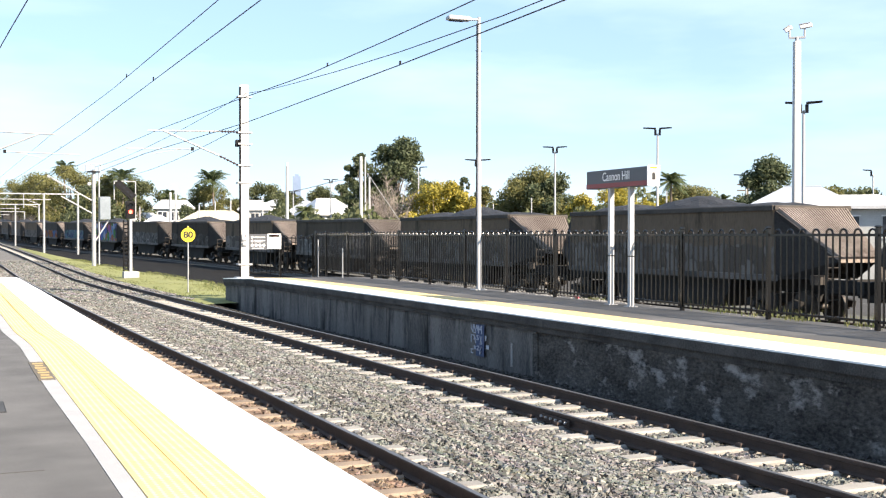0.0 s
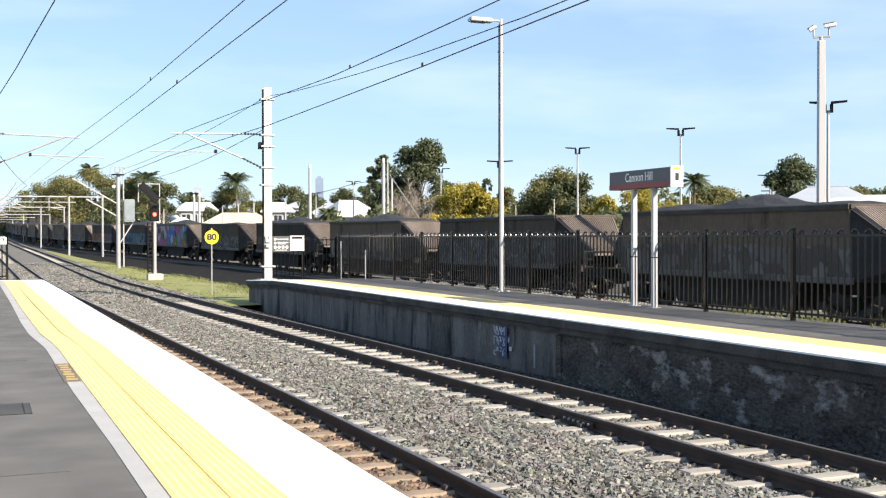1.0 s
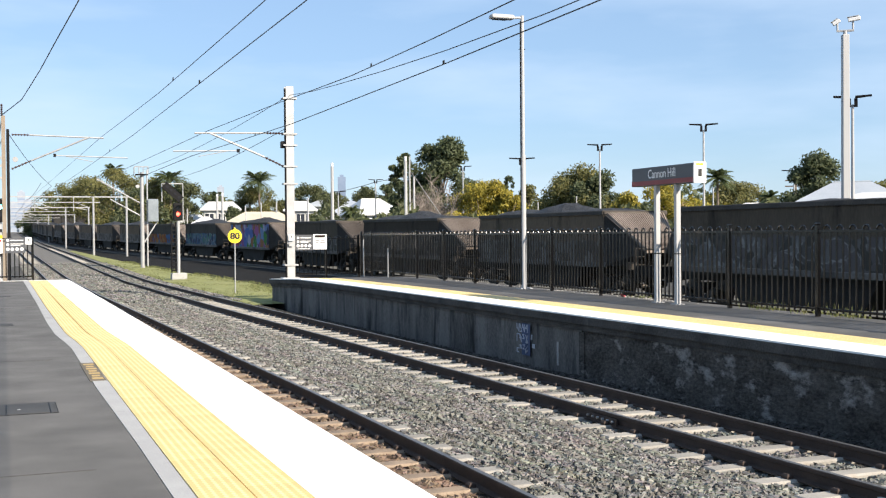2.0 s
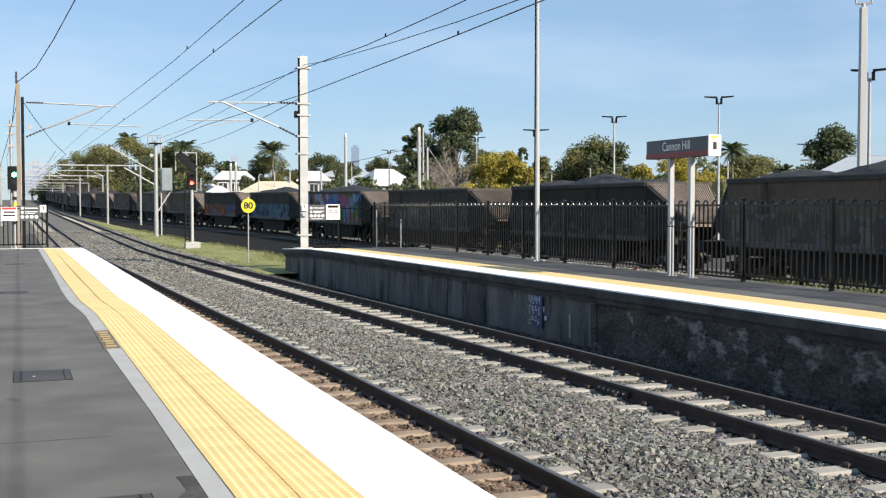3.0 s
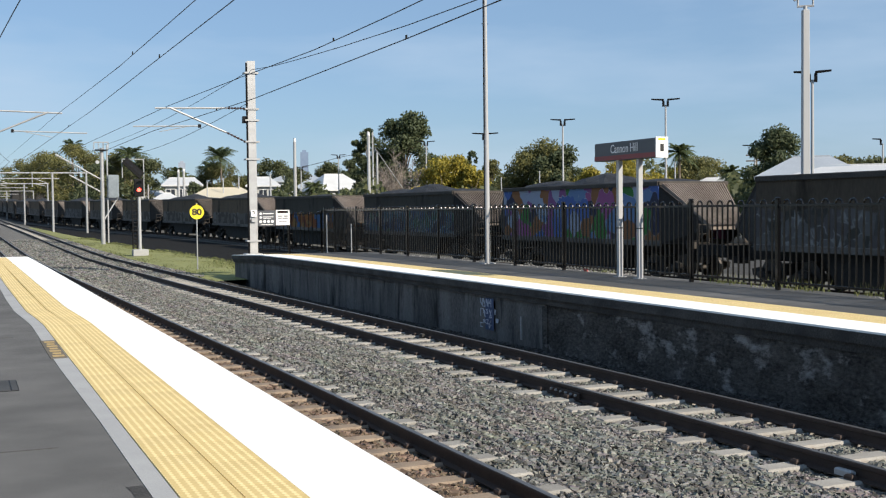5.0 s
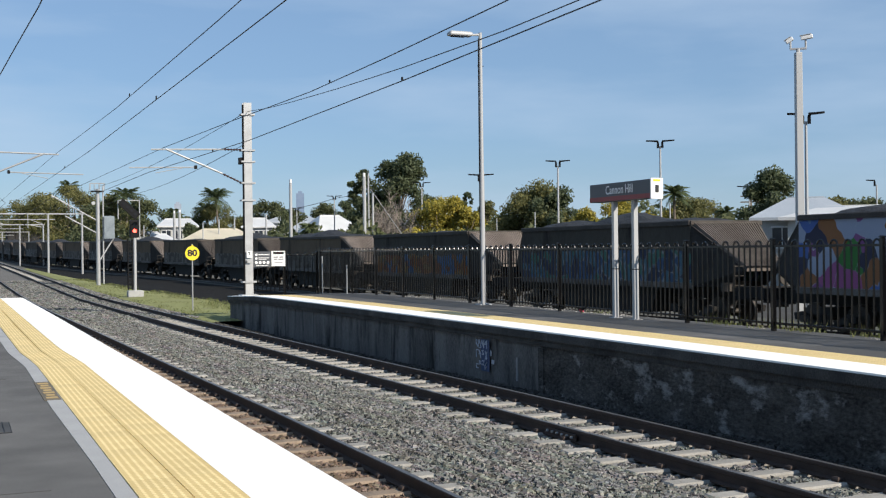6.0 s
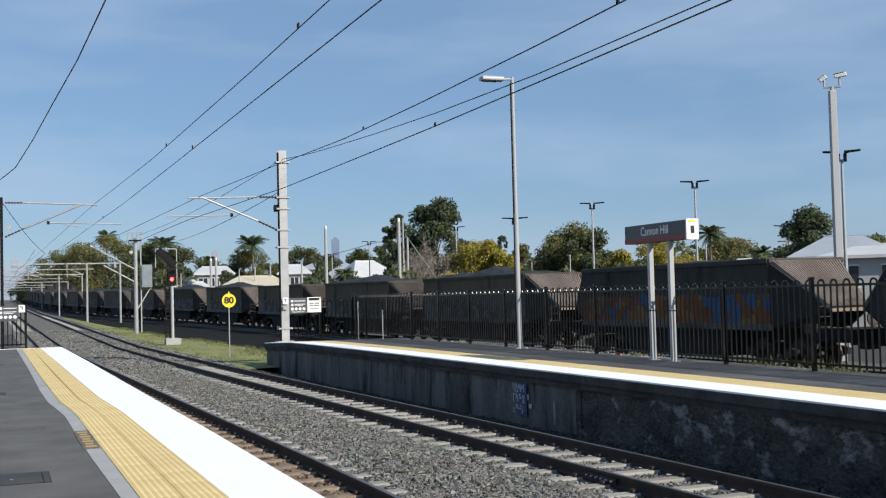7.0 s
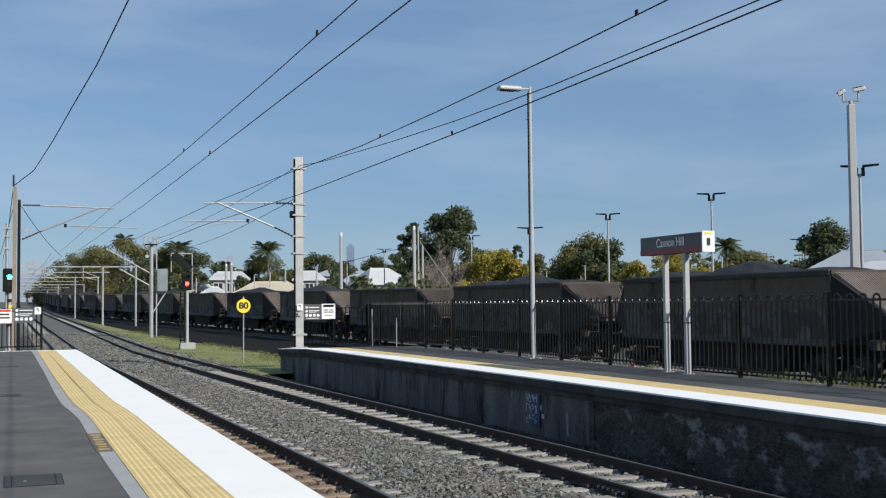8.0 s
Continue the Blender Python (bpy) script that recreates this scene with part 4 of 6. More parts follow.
def wagon_parts():
    """Meshes of one hopper wagon; rail level is z = 0 and the wagon runs along y."""
    W, R, S, TOP, LOW = 1.44, 5.85, 7.8, 3.44, 1.38
    p = {}
    p["side"] = Shape().prism([(-W, LOW), (-W + 0.05, LOW), (-W + 0.05, TOP - 0.12), (-W, TOP - 0.12)], -R, R)
    ribs = Shape()
    for i in range(9):
        y = -R + 0.12 + i * (2 * R - 0.24) / 8
        ribs.box(-W - 0.02, -W, y - 0.05, y + 0.05, LOW, TOP - 0.13)
    p["ribs"] = ribs
    p["side_off"] = Shape().prism([(W - 0.05, LOW), (W, LOW), (W, TOP - 0.12), (W - 0.05, TOP - 0.12)], -R, R)
    for key, sx in (("rim_a", -1), ("rim_b", 1)):
        a, b = sorted((sx * (W - 0.1), sx * (W + 0.055)))
        p[key] = Shape().slab(a, b, -R, R, TOP - 0.16, TOP, 0.03)
    for key, sy in (("rim_c", -1), ("rim_d", 1)):
        a, b = sorted((sy * (R - 0.02), sy * (R + 0.06)))
        p[key] = Shape().slab(-W, W, a, b, TOP - 0.14, TOP - 0.01, 0.02)
    for key, sg in (("slope_near", -1), ("slope_off", 1)):
        # one folded sheet with square ribs, narrowing down the slope
        v, f, n = [], [], 26
        xs = []
        for i in range(n):
            x0, w = -W + 0.1 + i * (2 * W - 0.2) / n, (2 * W - 0.2) / n
            xs += [(x0, 0.0), (x0 + w * 0.1, 0.07), (x0 + w * 0.5, 0.07), (x0 + w * 0.6, 0.0)]
        xs.append((W - 0.1, 0.0))
        for x, h in xs:
            v += [(x, sg * R, TOP - 0.10 + h), (x * 0.54, sg * S, 1.88 + h)]
        f = [(2 * i, 2 * i + 1, 2 * i + 3, 2 * i + 2) for i in range(len(xs) - 1)]
        m = len(v)
        v += [(-W + 0.1, sg * R, TOP - 0.2), (W - 0.1, sg * R, TOP - 0.2), ((W - 0.1) * 0.54, sg * S, 1.78), ((0.1 - W) * 0.54, sg * S, 1.78)]
        f += [(m, m + 1, m + 2, m + 3), (0, 1, m + 3, m), (m - 2, m - 1, m + 2, m + 1), (1, m - 1, m + 2, m + 3), (0, m - 2, m + 1, m)]
        p[key] = Shape().add(v, f)
        for sx in (-1, 1):
            # folded plate from the end of the side in to the foot of the slope
            q = [(sx * (W - 0.02), sg * R, TOP - 0.15), (sx * (W - 0.02), sg * R, LOW - 0.1), (sx * 0.74, sg * (S - 0.9), LOW - 0.1), (sx * 0.72, sg * (S - 0.02), 1.86)]
            p["end_%s_%d" % (key, sx)] = Shape().add(q + [(a - sx * 0.04, b, c) for a, b, c in q], [(0, 1, 2, 3), (7, 6, 5, 4)] + [(k, (k + 1) % 4, (k + 1) % 4 + 4, k + 4) for k in range(4)])
    for sx in (-1, 1):
        a, b = sorted((sx * (W - 0.06), sx * (W + 0.03)))
        p["sill_%d" % sx] = Shape().slab(a, b, -R - 0.1, R + 0.1, LOW - 0.17, LOW + 0.02, 0.02)
    u = Shape().box(-0.35, 0.35, -7.9, 7.9, 0.85, 1.25).box(-1.2, 1.2, -7.95, -7.7, 0.95, 1.3).box(-1.2, 1.2, 7.7, 7.95, 0.95, 1.3)
    u.prism([(-3.6, 1.35), (3.6, 1.35), (2.9, 0.3), (-2.9, 0.3)], -1.05, 1.05, axis="x")
    u.prism([(-5.6, 1.4), (-3.0, 1.4), (-3.4, 1.2), (-5.0, 1.2)], -1.2, 1.2, axis="x")
    u.prism([(3.0, 1.4), (5.6, 1.4), (5.0, 1.2), (3.4, 1.2)], -1.2, 1.2, axis="x")
    p["underframe"] = u
    # coal heaped in the hopper
    rng = random.Random(2)
    v, f, nx, ny = [], [], 9, 26
    for j in range(ny + 1):
        for i in range(nx + 1):
            x, y = -W + 0.06 + i * (2 * W - 0.12) / nx, -R + 0.08 + j * (2 * R - 0.16) / ny
            e = (1 - (x / W) ** 2) * (1 - abs(y / R) ** 4)
            z = TOP - 0.14 + e * (0.40 + 0.17 * math.cos(y * 1.25 + 0.6)) + (rng.uniform(-0.04, 0.04) if 0 < i < nx and 0 < j < ny else 0)
            v.append((x, y, z))
    for j in range(ny):
        f += [(j * (nx + 1) + i, j * (nx + 1) + i + 1, (j + 1) * (nx + 1) + i + 1, (j + 1) * (nx + 1) + i) for i in range(nx)]
    p["coal"] = Shape().add(v, f)
    p["coal_low"] = Shape().add([(x, y, TOP - 0.16 + (z - TOP + 0.14) * 0.45) for x, y, z in v], f)
    b = Shape()
    for sx in (-1, 1):
        x = sx * 0.98
        b.prism([(-1.25, 0.62), (-0.9, 0.68), (-0.35, 0.36), (0.35, 0.36), (0.9, 0.68), (1.25, 0.62), (1.2, 0.42), (0.85, 0.44), (0.4, 0.2), (-0.4, 0.2), (-0.85, 0.44), (-1.2, 0.42)], x - 0.07, x + 0.07, axis="x")
        for yy in (-0.16, 0.0, 0.16):
            b.tube((x, yy, 0.34), (x, yy, 0.62), 0.07, n=8)
    b.box(-1.0, 1.0, -0.2, 0.2, 0.55, 0.82)
    p["bogie"] = b
    w = Shape()
    for sx in (-1, 1):
        w.tube((sx * 0.50, 0, 0), (sx * 0.63, 0, 0), 0.455, n=20)
        w.tube((sx * 0.48, 0, 0), (sx * 0.50, 0, 0), 0.485, n=20)
        w.tube((sx * 0.63, 0, 0), (sx * 1.08, 0, 0), 0.11, n=8)
    w.tube((-0.5, 0, 0), (0.5, 0, 0), 0.08, n=8)
    p["wheelset"] = w
    c = Shape().box(-0.14, 0.14, 7.85, 8.42, 0.78, 1.0).slab(-0.2, 0.2, 8.25, 8.45, 0.68, 1.08, 0.03)
    p["coupler"] = c
    h = Shape()
    for z in (0.75, 1.05, 1.35, 1.65, 1.95):
        h.tube((-1.25, -7.86, z), (-0.85, -7.86, z), 0.016, n=5)
    for x in (-1.25, -0.85):
        h.tube((x, -7.86, 0.65), (x, -7.86, 2.0), 0.018, n=5)
    p["ladder"] = h
    p["end_post"] = Shape().tube((1.15, -7.8, 1.2), (1.15, -7.8, 1.75), 0.05, n=6)
    p["brake_wheel"] = Shape().tube((0.7, -7.9, 1.55), (0.7, -7.95, 1.55), 0.24, n=18)
    p["brake_cylinder"] = Shape().tube((-1.1, -7.3, 1.15), (-1.1, -7.3, 1.42), 0.2, n=14)
    return p


MATS = {"ribs": None, "side": None, "side_off": None, "slope_near": SLOPE, "slope_off": SLOPE, "underframe": UNDER, "coal": COAL, "coal_low": COAL, "bogie": UNDER, "wheelset": WHEEL, "coupler": UNDER, "ladder": WHEEL, "brake_wheel": WHEEL, "brake_cylinder": WHEEL}


def wagon_material(k):
    return RIM if k.startswith("rim") else SILL if k.startswith("sill") else END_PLATE if k.startswith("end_") else MATS[k] or SIDES[0]


def wagon_name(k):
    for start, word in (("rim", "rim"), ("sill", "sill"), ("end_", "end_plate"), ("slope", "slope_sheet"), ("side", "side"), ("ribs", "rib_set"), ("coal", "coal")):
        if k.startswith(start):
            return word
    return k


LOOKS = {0: 5, 1: 5, 2: 0, 3: 5, 4: 1, 5: 0, 6: 2, 7: 4, 8: 3, 9: 5, 10: 5}
LOOK_WORDS = ["dark grimy coal hopper wagon with faded pale scribbles", "dark grimy coal hopper wagon heaped with coal", "coal hopper wagon sprayed in many colours", "coal hopper wagon with orange and blue graffiti",
              "dark coal hopper wagon with blue and white graffiti", "brown-grey coal hopper wagon with faded graffiti"]
wagons, turning = [], []


def build_train():
    shapes = wagon_parts()
    rng = random.Random(9)
    meshes = {k: s.mesh(wagon_name(k), wagon_material(k)) for k, s in shapes.items()}
    sides = {}
    for i, m in enumerate(SIDES):
        for k in ("side", "ribs", "side_off"):
            me = meshes[k].copy()
            me.materials[0] = m
            sides[i, k] = me
    for n in range(-1, 27):
        look_id = LOOKS.get(n, rng.choice([5, 5, 0, 5, 5, 0, 4 if n > 18 else 5]))
        t = thing("coal_wagon", 0, 0, 0, LOOK_WORDS[look_id], "wagon", "wagons of the coal train")
        t["run"] = FIRST + 5.85 + WAGON * n
        for k in shapes:
            if k in ("bogie", "wheelset", "coupler", "ribs", "coal" if n % 3 == 2 else "coal_low"):
                continue
            part(wagon_name(k), sides.get((look_id, k), meshes[k]), None, t)
        for sy in (-1, 1):
            bog = part("bogie", meshes["bogie"], None, t, at=pose(0, sy * 5.3, 0))
            for wy in (-0.88, 0.88):
                ws = part("wheelset", meshes["wheelset"], None, bog, at=pose(0, wy, 0.456))
                if -1 <= n <= 9:
                    turning.append((ws, wy))
            part("coupler", meshes["coupler"], None, t, at=pose(0, 0, 0, 0, 0, 0 if sy > 0 else 180))
        wagons.append(t)


# ---- fences ----
def bow_fence(t, ax, ay, bx, by, height, posts, pitch=0.3, base=0.0):
    """A black bow-topped fence from a to b as parts of t: posts, two rails and hoops."""
    L = math.hypot(bx - ax, by - ay)
    ux, uy = (bx - ax) / L, (by - ay) / L
    ang = math.degrees(math.atan2(uy, ux))
    post = Shape().slab(-0.033, 0.033, -0.033, 0.033, -0.1, height + 0.02, 0.01)
    post.slab(-0.04, 0.04, -0.04, 0.04, height + 0.02, height + 0.05, 0.015)
    pm = post.mesh("post", BLACK)
    for d in posts:
        part("post", pm, BLACK, t, at=pose(ax + ux * d, ay + uy * d, base))
    for z in (height - 0.09, 0.13):
        part("rail", Shape().slab(0, L, -0.018, 0.018, base + z - 0.02, base + z + 0.02, 0.005), BLACK, t, at=pose(ax, ay, 0, 0, 0, ang))
    h = Shape()
    r = pitch / 4
    for x in (-r, r):
        h.tube((x, 0, 0.08), (x, 0, height - r), 0.0165, n=6, caps=False)
    arc = [(-r * math.cos(k * math.pi / 6), 0, height - r + r * math.sin(k * math.pi / 6)) for k in range(7)]
    h.path(arc, 0.0165, 6)
    hm = h.mesh("hoop", BLACK, smooth=True)
    n = int(L / pitch)
    for i in range(n):
        d = (i + 0.5) * L / n
        part("hoop", hm, BLACK, t, at=pose(ax + ux * d, ay + uy * d, base, 0, 0, ang))


def notice(name, x, y, z, w, h, label, face, rows, rz=0):
    """A flat notice on a backing plate that faces -Y before its turn, with bars for writing that cannot be read."""
    t = thing(name, x, y, z, label, "sign", rz=rz)
    part("board", Shape().slab(-w / 2, w / 2, 0.0, 0.02, -h / 2, h / 2, 0.002), face, t)
    for kind, a, b, cw, ch, m in rows:
        if kind == "dot":
            part("symbol", Shape().tube((a, -0.001, b), (a, -0.006, b), cw, n=16), m, t)
        else:
            part("bar", Shape().box(a - cw / 2, a + cw / 2, -0.006, -0.001, b - ch / 2, b + ch / 2), m, t)
    return t


def build_fences():
    f = thing("platform_fence", 12.5, 2.0, 0.0, "black bow-topped steel fence along the back of the far platform", "fence", "station fences")
    bow_fence(f, 0, 0, 0, 39.2, 1.5, [1.1 + 2.45 * i for i in range(16)] + [39.15])
    g = thing("end_fence", 12.45, 41.2, -0.12, "black bow-topped steel fence across the far platform end", "fence", "station fences")
    bow_fence(g, 0, 0, -2.55, 0, 1.5, [0.05, 1.3, 2.5])
    for y, z in ((39.4, 1.34), (36.6, 1.05)):
        b = thing("bollard_post", 12.05, y, -0.1, "thin pale upright post on the far platform", "post")
        part("pole", Shape().tube((0, 0, 0), (0, 0, z), 0.022, n=8), GALV, b)
    h = thing("near_end_fence", 0.9, 40.3, 0.0, "black bow-topped steel fence across the near platform end", "fence", "station fences")
    bow_fence(h, 0, 0, -7.2, 0, 1.4, [0.04, 2.4, 4.8, 7.1], 0.26)
    # notices on the far end fence
    rows = [("dot", -0.22, 0.17, 0.045, 0, WHITE_INK), ("bar", 0.06, 0.17, 0.4, 0.03, WHITE_INK), ("dot", -0.22, 0.03, 0.045, 0, WHITE_INK), ("bar", 0.06, 0.05, 0.4, 0.025, WHITE_INK), ("bar", 0.02, 0.0, 0.3, 0.02, WHITE_INK)]
    rows += [("dot", -0.22 + 0.145 * i, -0.12, 0.055, 0, WHITE_INK) for i in range(4)] + [("bar", 0, -0.23, 0.46, 0.02, WHITE_INK)]
    notice("rules_notice", 10.30, 41.165, 1.15, 0.66, 0.57, "charcoal rules notice with white symbols on the fence", GREY_SIGN, rows)
    red = [("bar", 0, 0.205, 0.4, 0.09, BLACK_INK), ("bar", 0, 0.205, 0.24, 0.05, RED_SIGN), ("bar", -0.1, 0.05, 0.17, 0.05, GREY_INK), ("bar", 0.11, 0.05, 0.15, 0.05, GREY_INK), ("bar", -0.11, -0.03, 0.14, 0.05, GREY_INK), ("bar", 0.09, -0.03, 0.2, 0.05, GREY_INK), ("bar", 0, -0.15, 0.3, 0.03, GREY_INK)]
    notice("warning_notice", 10.91, 41.165, 1.17, 0.52, 0.56, "white warning notice with a red band on the fence", WHITE_SIGN, red)
    notice("rules_notice", 0.31, 40.265, 1.16, 0.62, 0.5, "charcoal rules notice with white symbols on the end fence", GREY_SIGN, rows[:-1])
    notice("warning_notice", -0.32, 40.265, 1.14, 0.5, 0.46, "white warning notice with a red band on the end fence", WHITE_SIGN,
           [("bar", 0, 0.18, 0.44, 0.07, RED_SIGN), ("bar", 0, 0.06, 0.34, 0.05, BLACK_INK), ("bar", 0, -0.05, 0.38, 0.05, BLACK_INK)])
    notice("direction_notice", 0.74, 40.265, 1.31, 0.2, 0.24, "small white square notice on the end fence", WHITE_SIGN, [("bar", 0.01, 0.02, 0.03, 0.1, BLACK_INK), ("bar", -0.02, 0.06, 0.08, 0.03, BLACK_INK)])
    notice("mast_notice", 9.7, 40.62, 1.34, 0.2, 0.24, "small white square notice on the mast", WHITE_SIGN, [("bar", 0.01, 0.02, 0.03, 0.1, BLACK_INK), ("bar", -0.02, 0.06, 0.08, 0.03, BLACK_INK)])
    notice("mast_notice", 9.7, 40.62, 1.1, 0.16, 0.14, "small grey plate on the mast", GALV, [])


# ---- station name sign ----
def build_name_sign():
    t = thing("station_name_sign", 12.25, 19.5, 0.0, "charcoal station name sign with a red stripe on two white posts", "sign")
    for y in (0.40, -0.34):
        post = part("post", Shape().slab(-0.05, 0.05, y - 0.045, y + 0.045, -0.02, 2.4, 0.01), POLE_PAINT, t, bevel=0.008)
        part("foot_plate", Shape().slab(-0.1, 0.1, y - 0.1, y + 0.1, 0.0, 0.015, 0.004), GALV, post)
        # dark band stands in for a shadow falling across the post
        part("band", Shape().box(-0.058, 0.058, y - 0.048, y + 0.048, 0.98, 1.0), DARK_METAL, post)
    part("box", Shape().slab(-0.13, 0.13, -1.1, 1.15, 2.35, 2.72, 0.01), GREY_SIGN, t, bevel=0.012)
    part("stripe", Shape().box(-0.136, -0.13, -1.1, 1.15, 2.36, 2.45), MAROON, t, "dull red stripe along the sign")
    part("end_cap", Shape().slab(-0.135, 0.135, -1.13, -1.1, 2.34, 2.735, 0.004), WHITE_SIGN, t, "white end cap of the sign")
    part("end_patch", Shape().box(-0.085, 0.07, -1.136, -1.131, 2.672, 2.708), YELLOW_SIGN, t, "yellow patch on the end cap")
    part("end_slot", Shape().box(-0.04, 0.035, -1.138, -1.131, 2.46, 2.60), BLACK_INK, t, "black oval on the end cap")
    for word, y in (("Cannon", 0.185), ("Hill", -0.35)):
        lettering("lettering", word, 0.25, WHITE_INK, t, Matrix(((0, 0, -1, -0.134), (-1, 0, 0, y), (0, 1, 0, 2.57), (0, 0, 0, 1))), "white station name", 0.85)


# ---- masts, arms and wires ----
def insulator(s, a, b, r=0.05, n=6):
    a, b = Vector(a), Vector(b)
    for i in range(n):
        p, q = a.lerp(b, (i + 0.15) / n), a.lerp(b, (i + 0.7) / n)
        s.tube(p, q, r, r * 0.45, n=10)
    s.tube(a, b, r * 0.4, n=6)
    return s


def cantilever(t, x, z_top, z_low, reach_top, reach_low, low_in, sx, strut_foot):
    """Arm of a mast at x: top tube, registration tube and strut. sx: -1 reaches to smaller x."""
    arm = part("arm", Shape().tube((x + sx * 0.75, 0, z_top), (x + sx * reach_top, 0, z_top - 0.06), 0.03, n=8), GALV, t)
    part("arm_insulator", insulator(Shape(), (x + sx * 0.12, 0, z_top), (x + sx * 0.75, 0, z_top)), INSULATOR, arm)
    strut = part("strut", Shape().tube((x + sx * 0.8, 0, strut_foot + 0.33), (x + sx * (reach_top - 0.5), 0, z_top - 0.03), 0.035, n=8), GALV, t)
    part("strut_insulator", insulator(Shape(), (x + sx * 0.1, 0, strut_foot), (x + sx * 0.8, 0, strut_foot + 0.33)), INSULATOR, strut)
    reg = part("registration_tube", Shape().tube((x + sx * low_in, 0, z_low), (x + sx * reach_low, 0, z_low - 0.05), 0.022, n=8), GALV, t)
    part("steady_arm", Shape().tube((x + sx * (low_in + 0.4), 0, z_low - 0.02), (x + sx * (low_in + 1.4), 0, z_low - 0.22), 0.014, n=6), GALV, reg)
    part("clamp", Shape().slab(x + sx * low_in - 0.05, x + sx * low_in + 0.05, -0.04, 0.04, z_low - 0.06, z_low + 0.07, 0.012), DARK_METAL, reg)


def build_masts():
    m = thing("overhead_line_mast", 9.7, 40.85, -0.16, "pale grey steel mast with cantilever arm at the far platform end", "mast", "overhead line masts")
    part("column", Shape().prism([(-0.13, -0.14), (0.155, -0.14), (0.155, -0.10), (0.03, -0.10), (0.03, 0.10), (0.155, 0.10), (0.155, 0.14), (-0.13, 0.14), (-0.13, 0.10), (-0.03, 0.10), (-0.03, -0.10), (-0.13, -0.10)], 0.0, 6.98).mesh("column", GALV), GALV, m,
         at=Matrix(((1, 0, 0, 0), (0, 0, 1, 0), (0, 1, 0, 0), (0, 0, 0, 1)))).matrix_basis = Matrix(((1, 0, 0, 0), (0, 0, -1, 0), (0, 1, 0, 0), (0, 0, 0, 1)))
    part("base_plate", Shape().slab(-0.3, 0.3, -0.26, 0.26, 0, 0.05, 0.01), GALV, m)
    # dark tube added to draw the shaded left side of the column
    part("conduit", Shape().tube((-0.165, -0.12, 0.0), (-0.165, -0.12, 6.9), 0.035, n=8), DARK_METAL, m, "dark strip added as the mast's shaded side")
    for z in (4.08, 4.85, 5.26, 3.45, 6.55, 0.5):
        part("bracket", Shape().slab(-0.24, 0.27, -0.18, 0.18, z - 0.03, z + 0.03, 0.008), GALV, m)
    part("switch_box", Shape().slab(-0.3, -0.18, -0.1, 0.1, 4.75, 5.0, 0.02), DARK_METAL, m)
    cantilever(m, -0.1, 5.28, 4.62, 3.3, 4.05, 1.75, -1, 4.08)
    n = thing("overhead_line_mast", 0.05, 46.0, -0.9, "twin brown-grey mast with cantilever arm past the near platform end", "mast", "overhead line masts")
    part("column", Shape().slab(-0.12, 0.02, -0.1, 0.1, 0, 6.9, 0.01), surface("weathered_mast", (0.2, 0.16, 0.12), (0.3, 0.25, 0.2), 0.8, 0.1, 2, 20, 0.2), n)
    part("column", Shape().slab(0.05, 0.16, -0.1, 0.1, 0, 6.4, 0.01), DARK_METAL, n)
    part("top_insulator", insulator(Shape(), (-0.1, 0, 6.9), (-0.1, 0, 7.35), 0.06), INSULATOR, n)
    cantilever(n, 0.12, 6.2, 5.44, 3.45, 4.35, 1.65, 1, 4.9)
    part("lamp", Shape().tube((0.36, 0.05, 5.27), (0.36, -0.05, 5.27), 0.1, n=14), GALV, n, "round pale disc hung on the mast")
    # tall slender mast with a caged platform and cabinet
    w = thing("signal_equipment_mast", 9.17, 83.7, -1.0, "white mast with a caged top and a grey cabinet", "mast")
    part("column", Shape().tube((0, 0, 0), (0, 0, 7.0), 0.15, 0.13, n=12), GALV, w)
    part("conduit", Shape().tube((0.36, 0, 0.3), (0.36, 0, 7.2), 0.05, n=8), POLE_PAINT, w)
    part("deck", Shape().slab(-0.45, 0.4, -0.3, 0.3, 6.8, 6.88, 0.01), DARK_METAL, w)
    cage = Shape()
    for x in (-0.52, -0.2, 0.12, 0.45):
        cage.tube((x, -0.3, 6.88), (x, -0.3, 7.4), 0.02, n=5).tube((x, 0.3, 6.88), (x, 0.3, 7.4), 0.02, n=5)
    for y in (-0.3, 0.3):
        cage.tube((-0.52, y, 7.4), (0.45, y, 7.4), 0.02, n=5)
    part("cage", cage, GALV, w)
    cab = part("cabinet", Shape().slab(0.38, 1.1, -0.3, 0.3, 3.5, 5.1, 0.04), GREY_CABINET, w)
    part("cabinet_door", Shape().slab(0.44, 1.04, -0.32, -0.3, 3.6, 5.0, 0.01), GREY_CABINET, cab)
    part("strut", Shape().tube((1.05, 0, 3.5), (0.12, 0, 2.0), 0.05, n=6), POLE_PAINT, w)
    part("bell", Shape().tube((-0.3, -0.1, 6.0), (-0.3, 0.1, 6.0), 0.13, n=14), GALV, w)
    part("arm", Shape().tube((-0.1, 0, 4.8), (-2.9, 0, 6.4), 0.05, n=6), GALV, w)
    part("arm", Shape().tube((-0.1, 0, 3.9), (-2.2, 0, 5.1), 0.05, n=6), GALV, w)
    part("arm_insulator", insulator(Shape(), (-2.9, 0, 6.4), (-3.1, 0, 6.5), 0.12), WHITE_SIGN, w)
    part("base", Shape().slab(-0.3, 0.3, -0.3, 0.3, -0.2, 0.12, 0.03), CONCRETE, w)
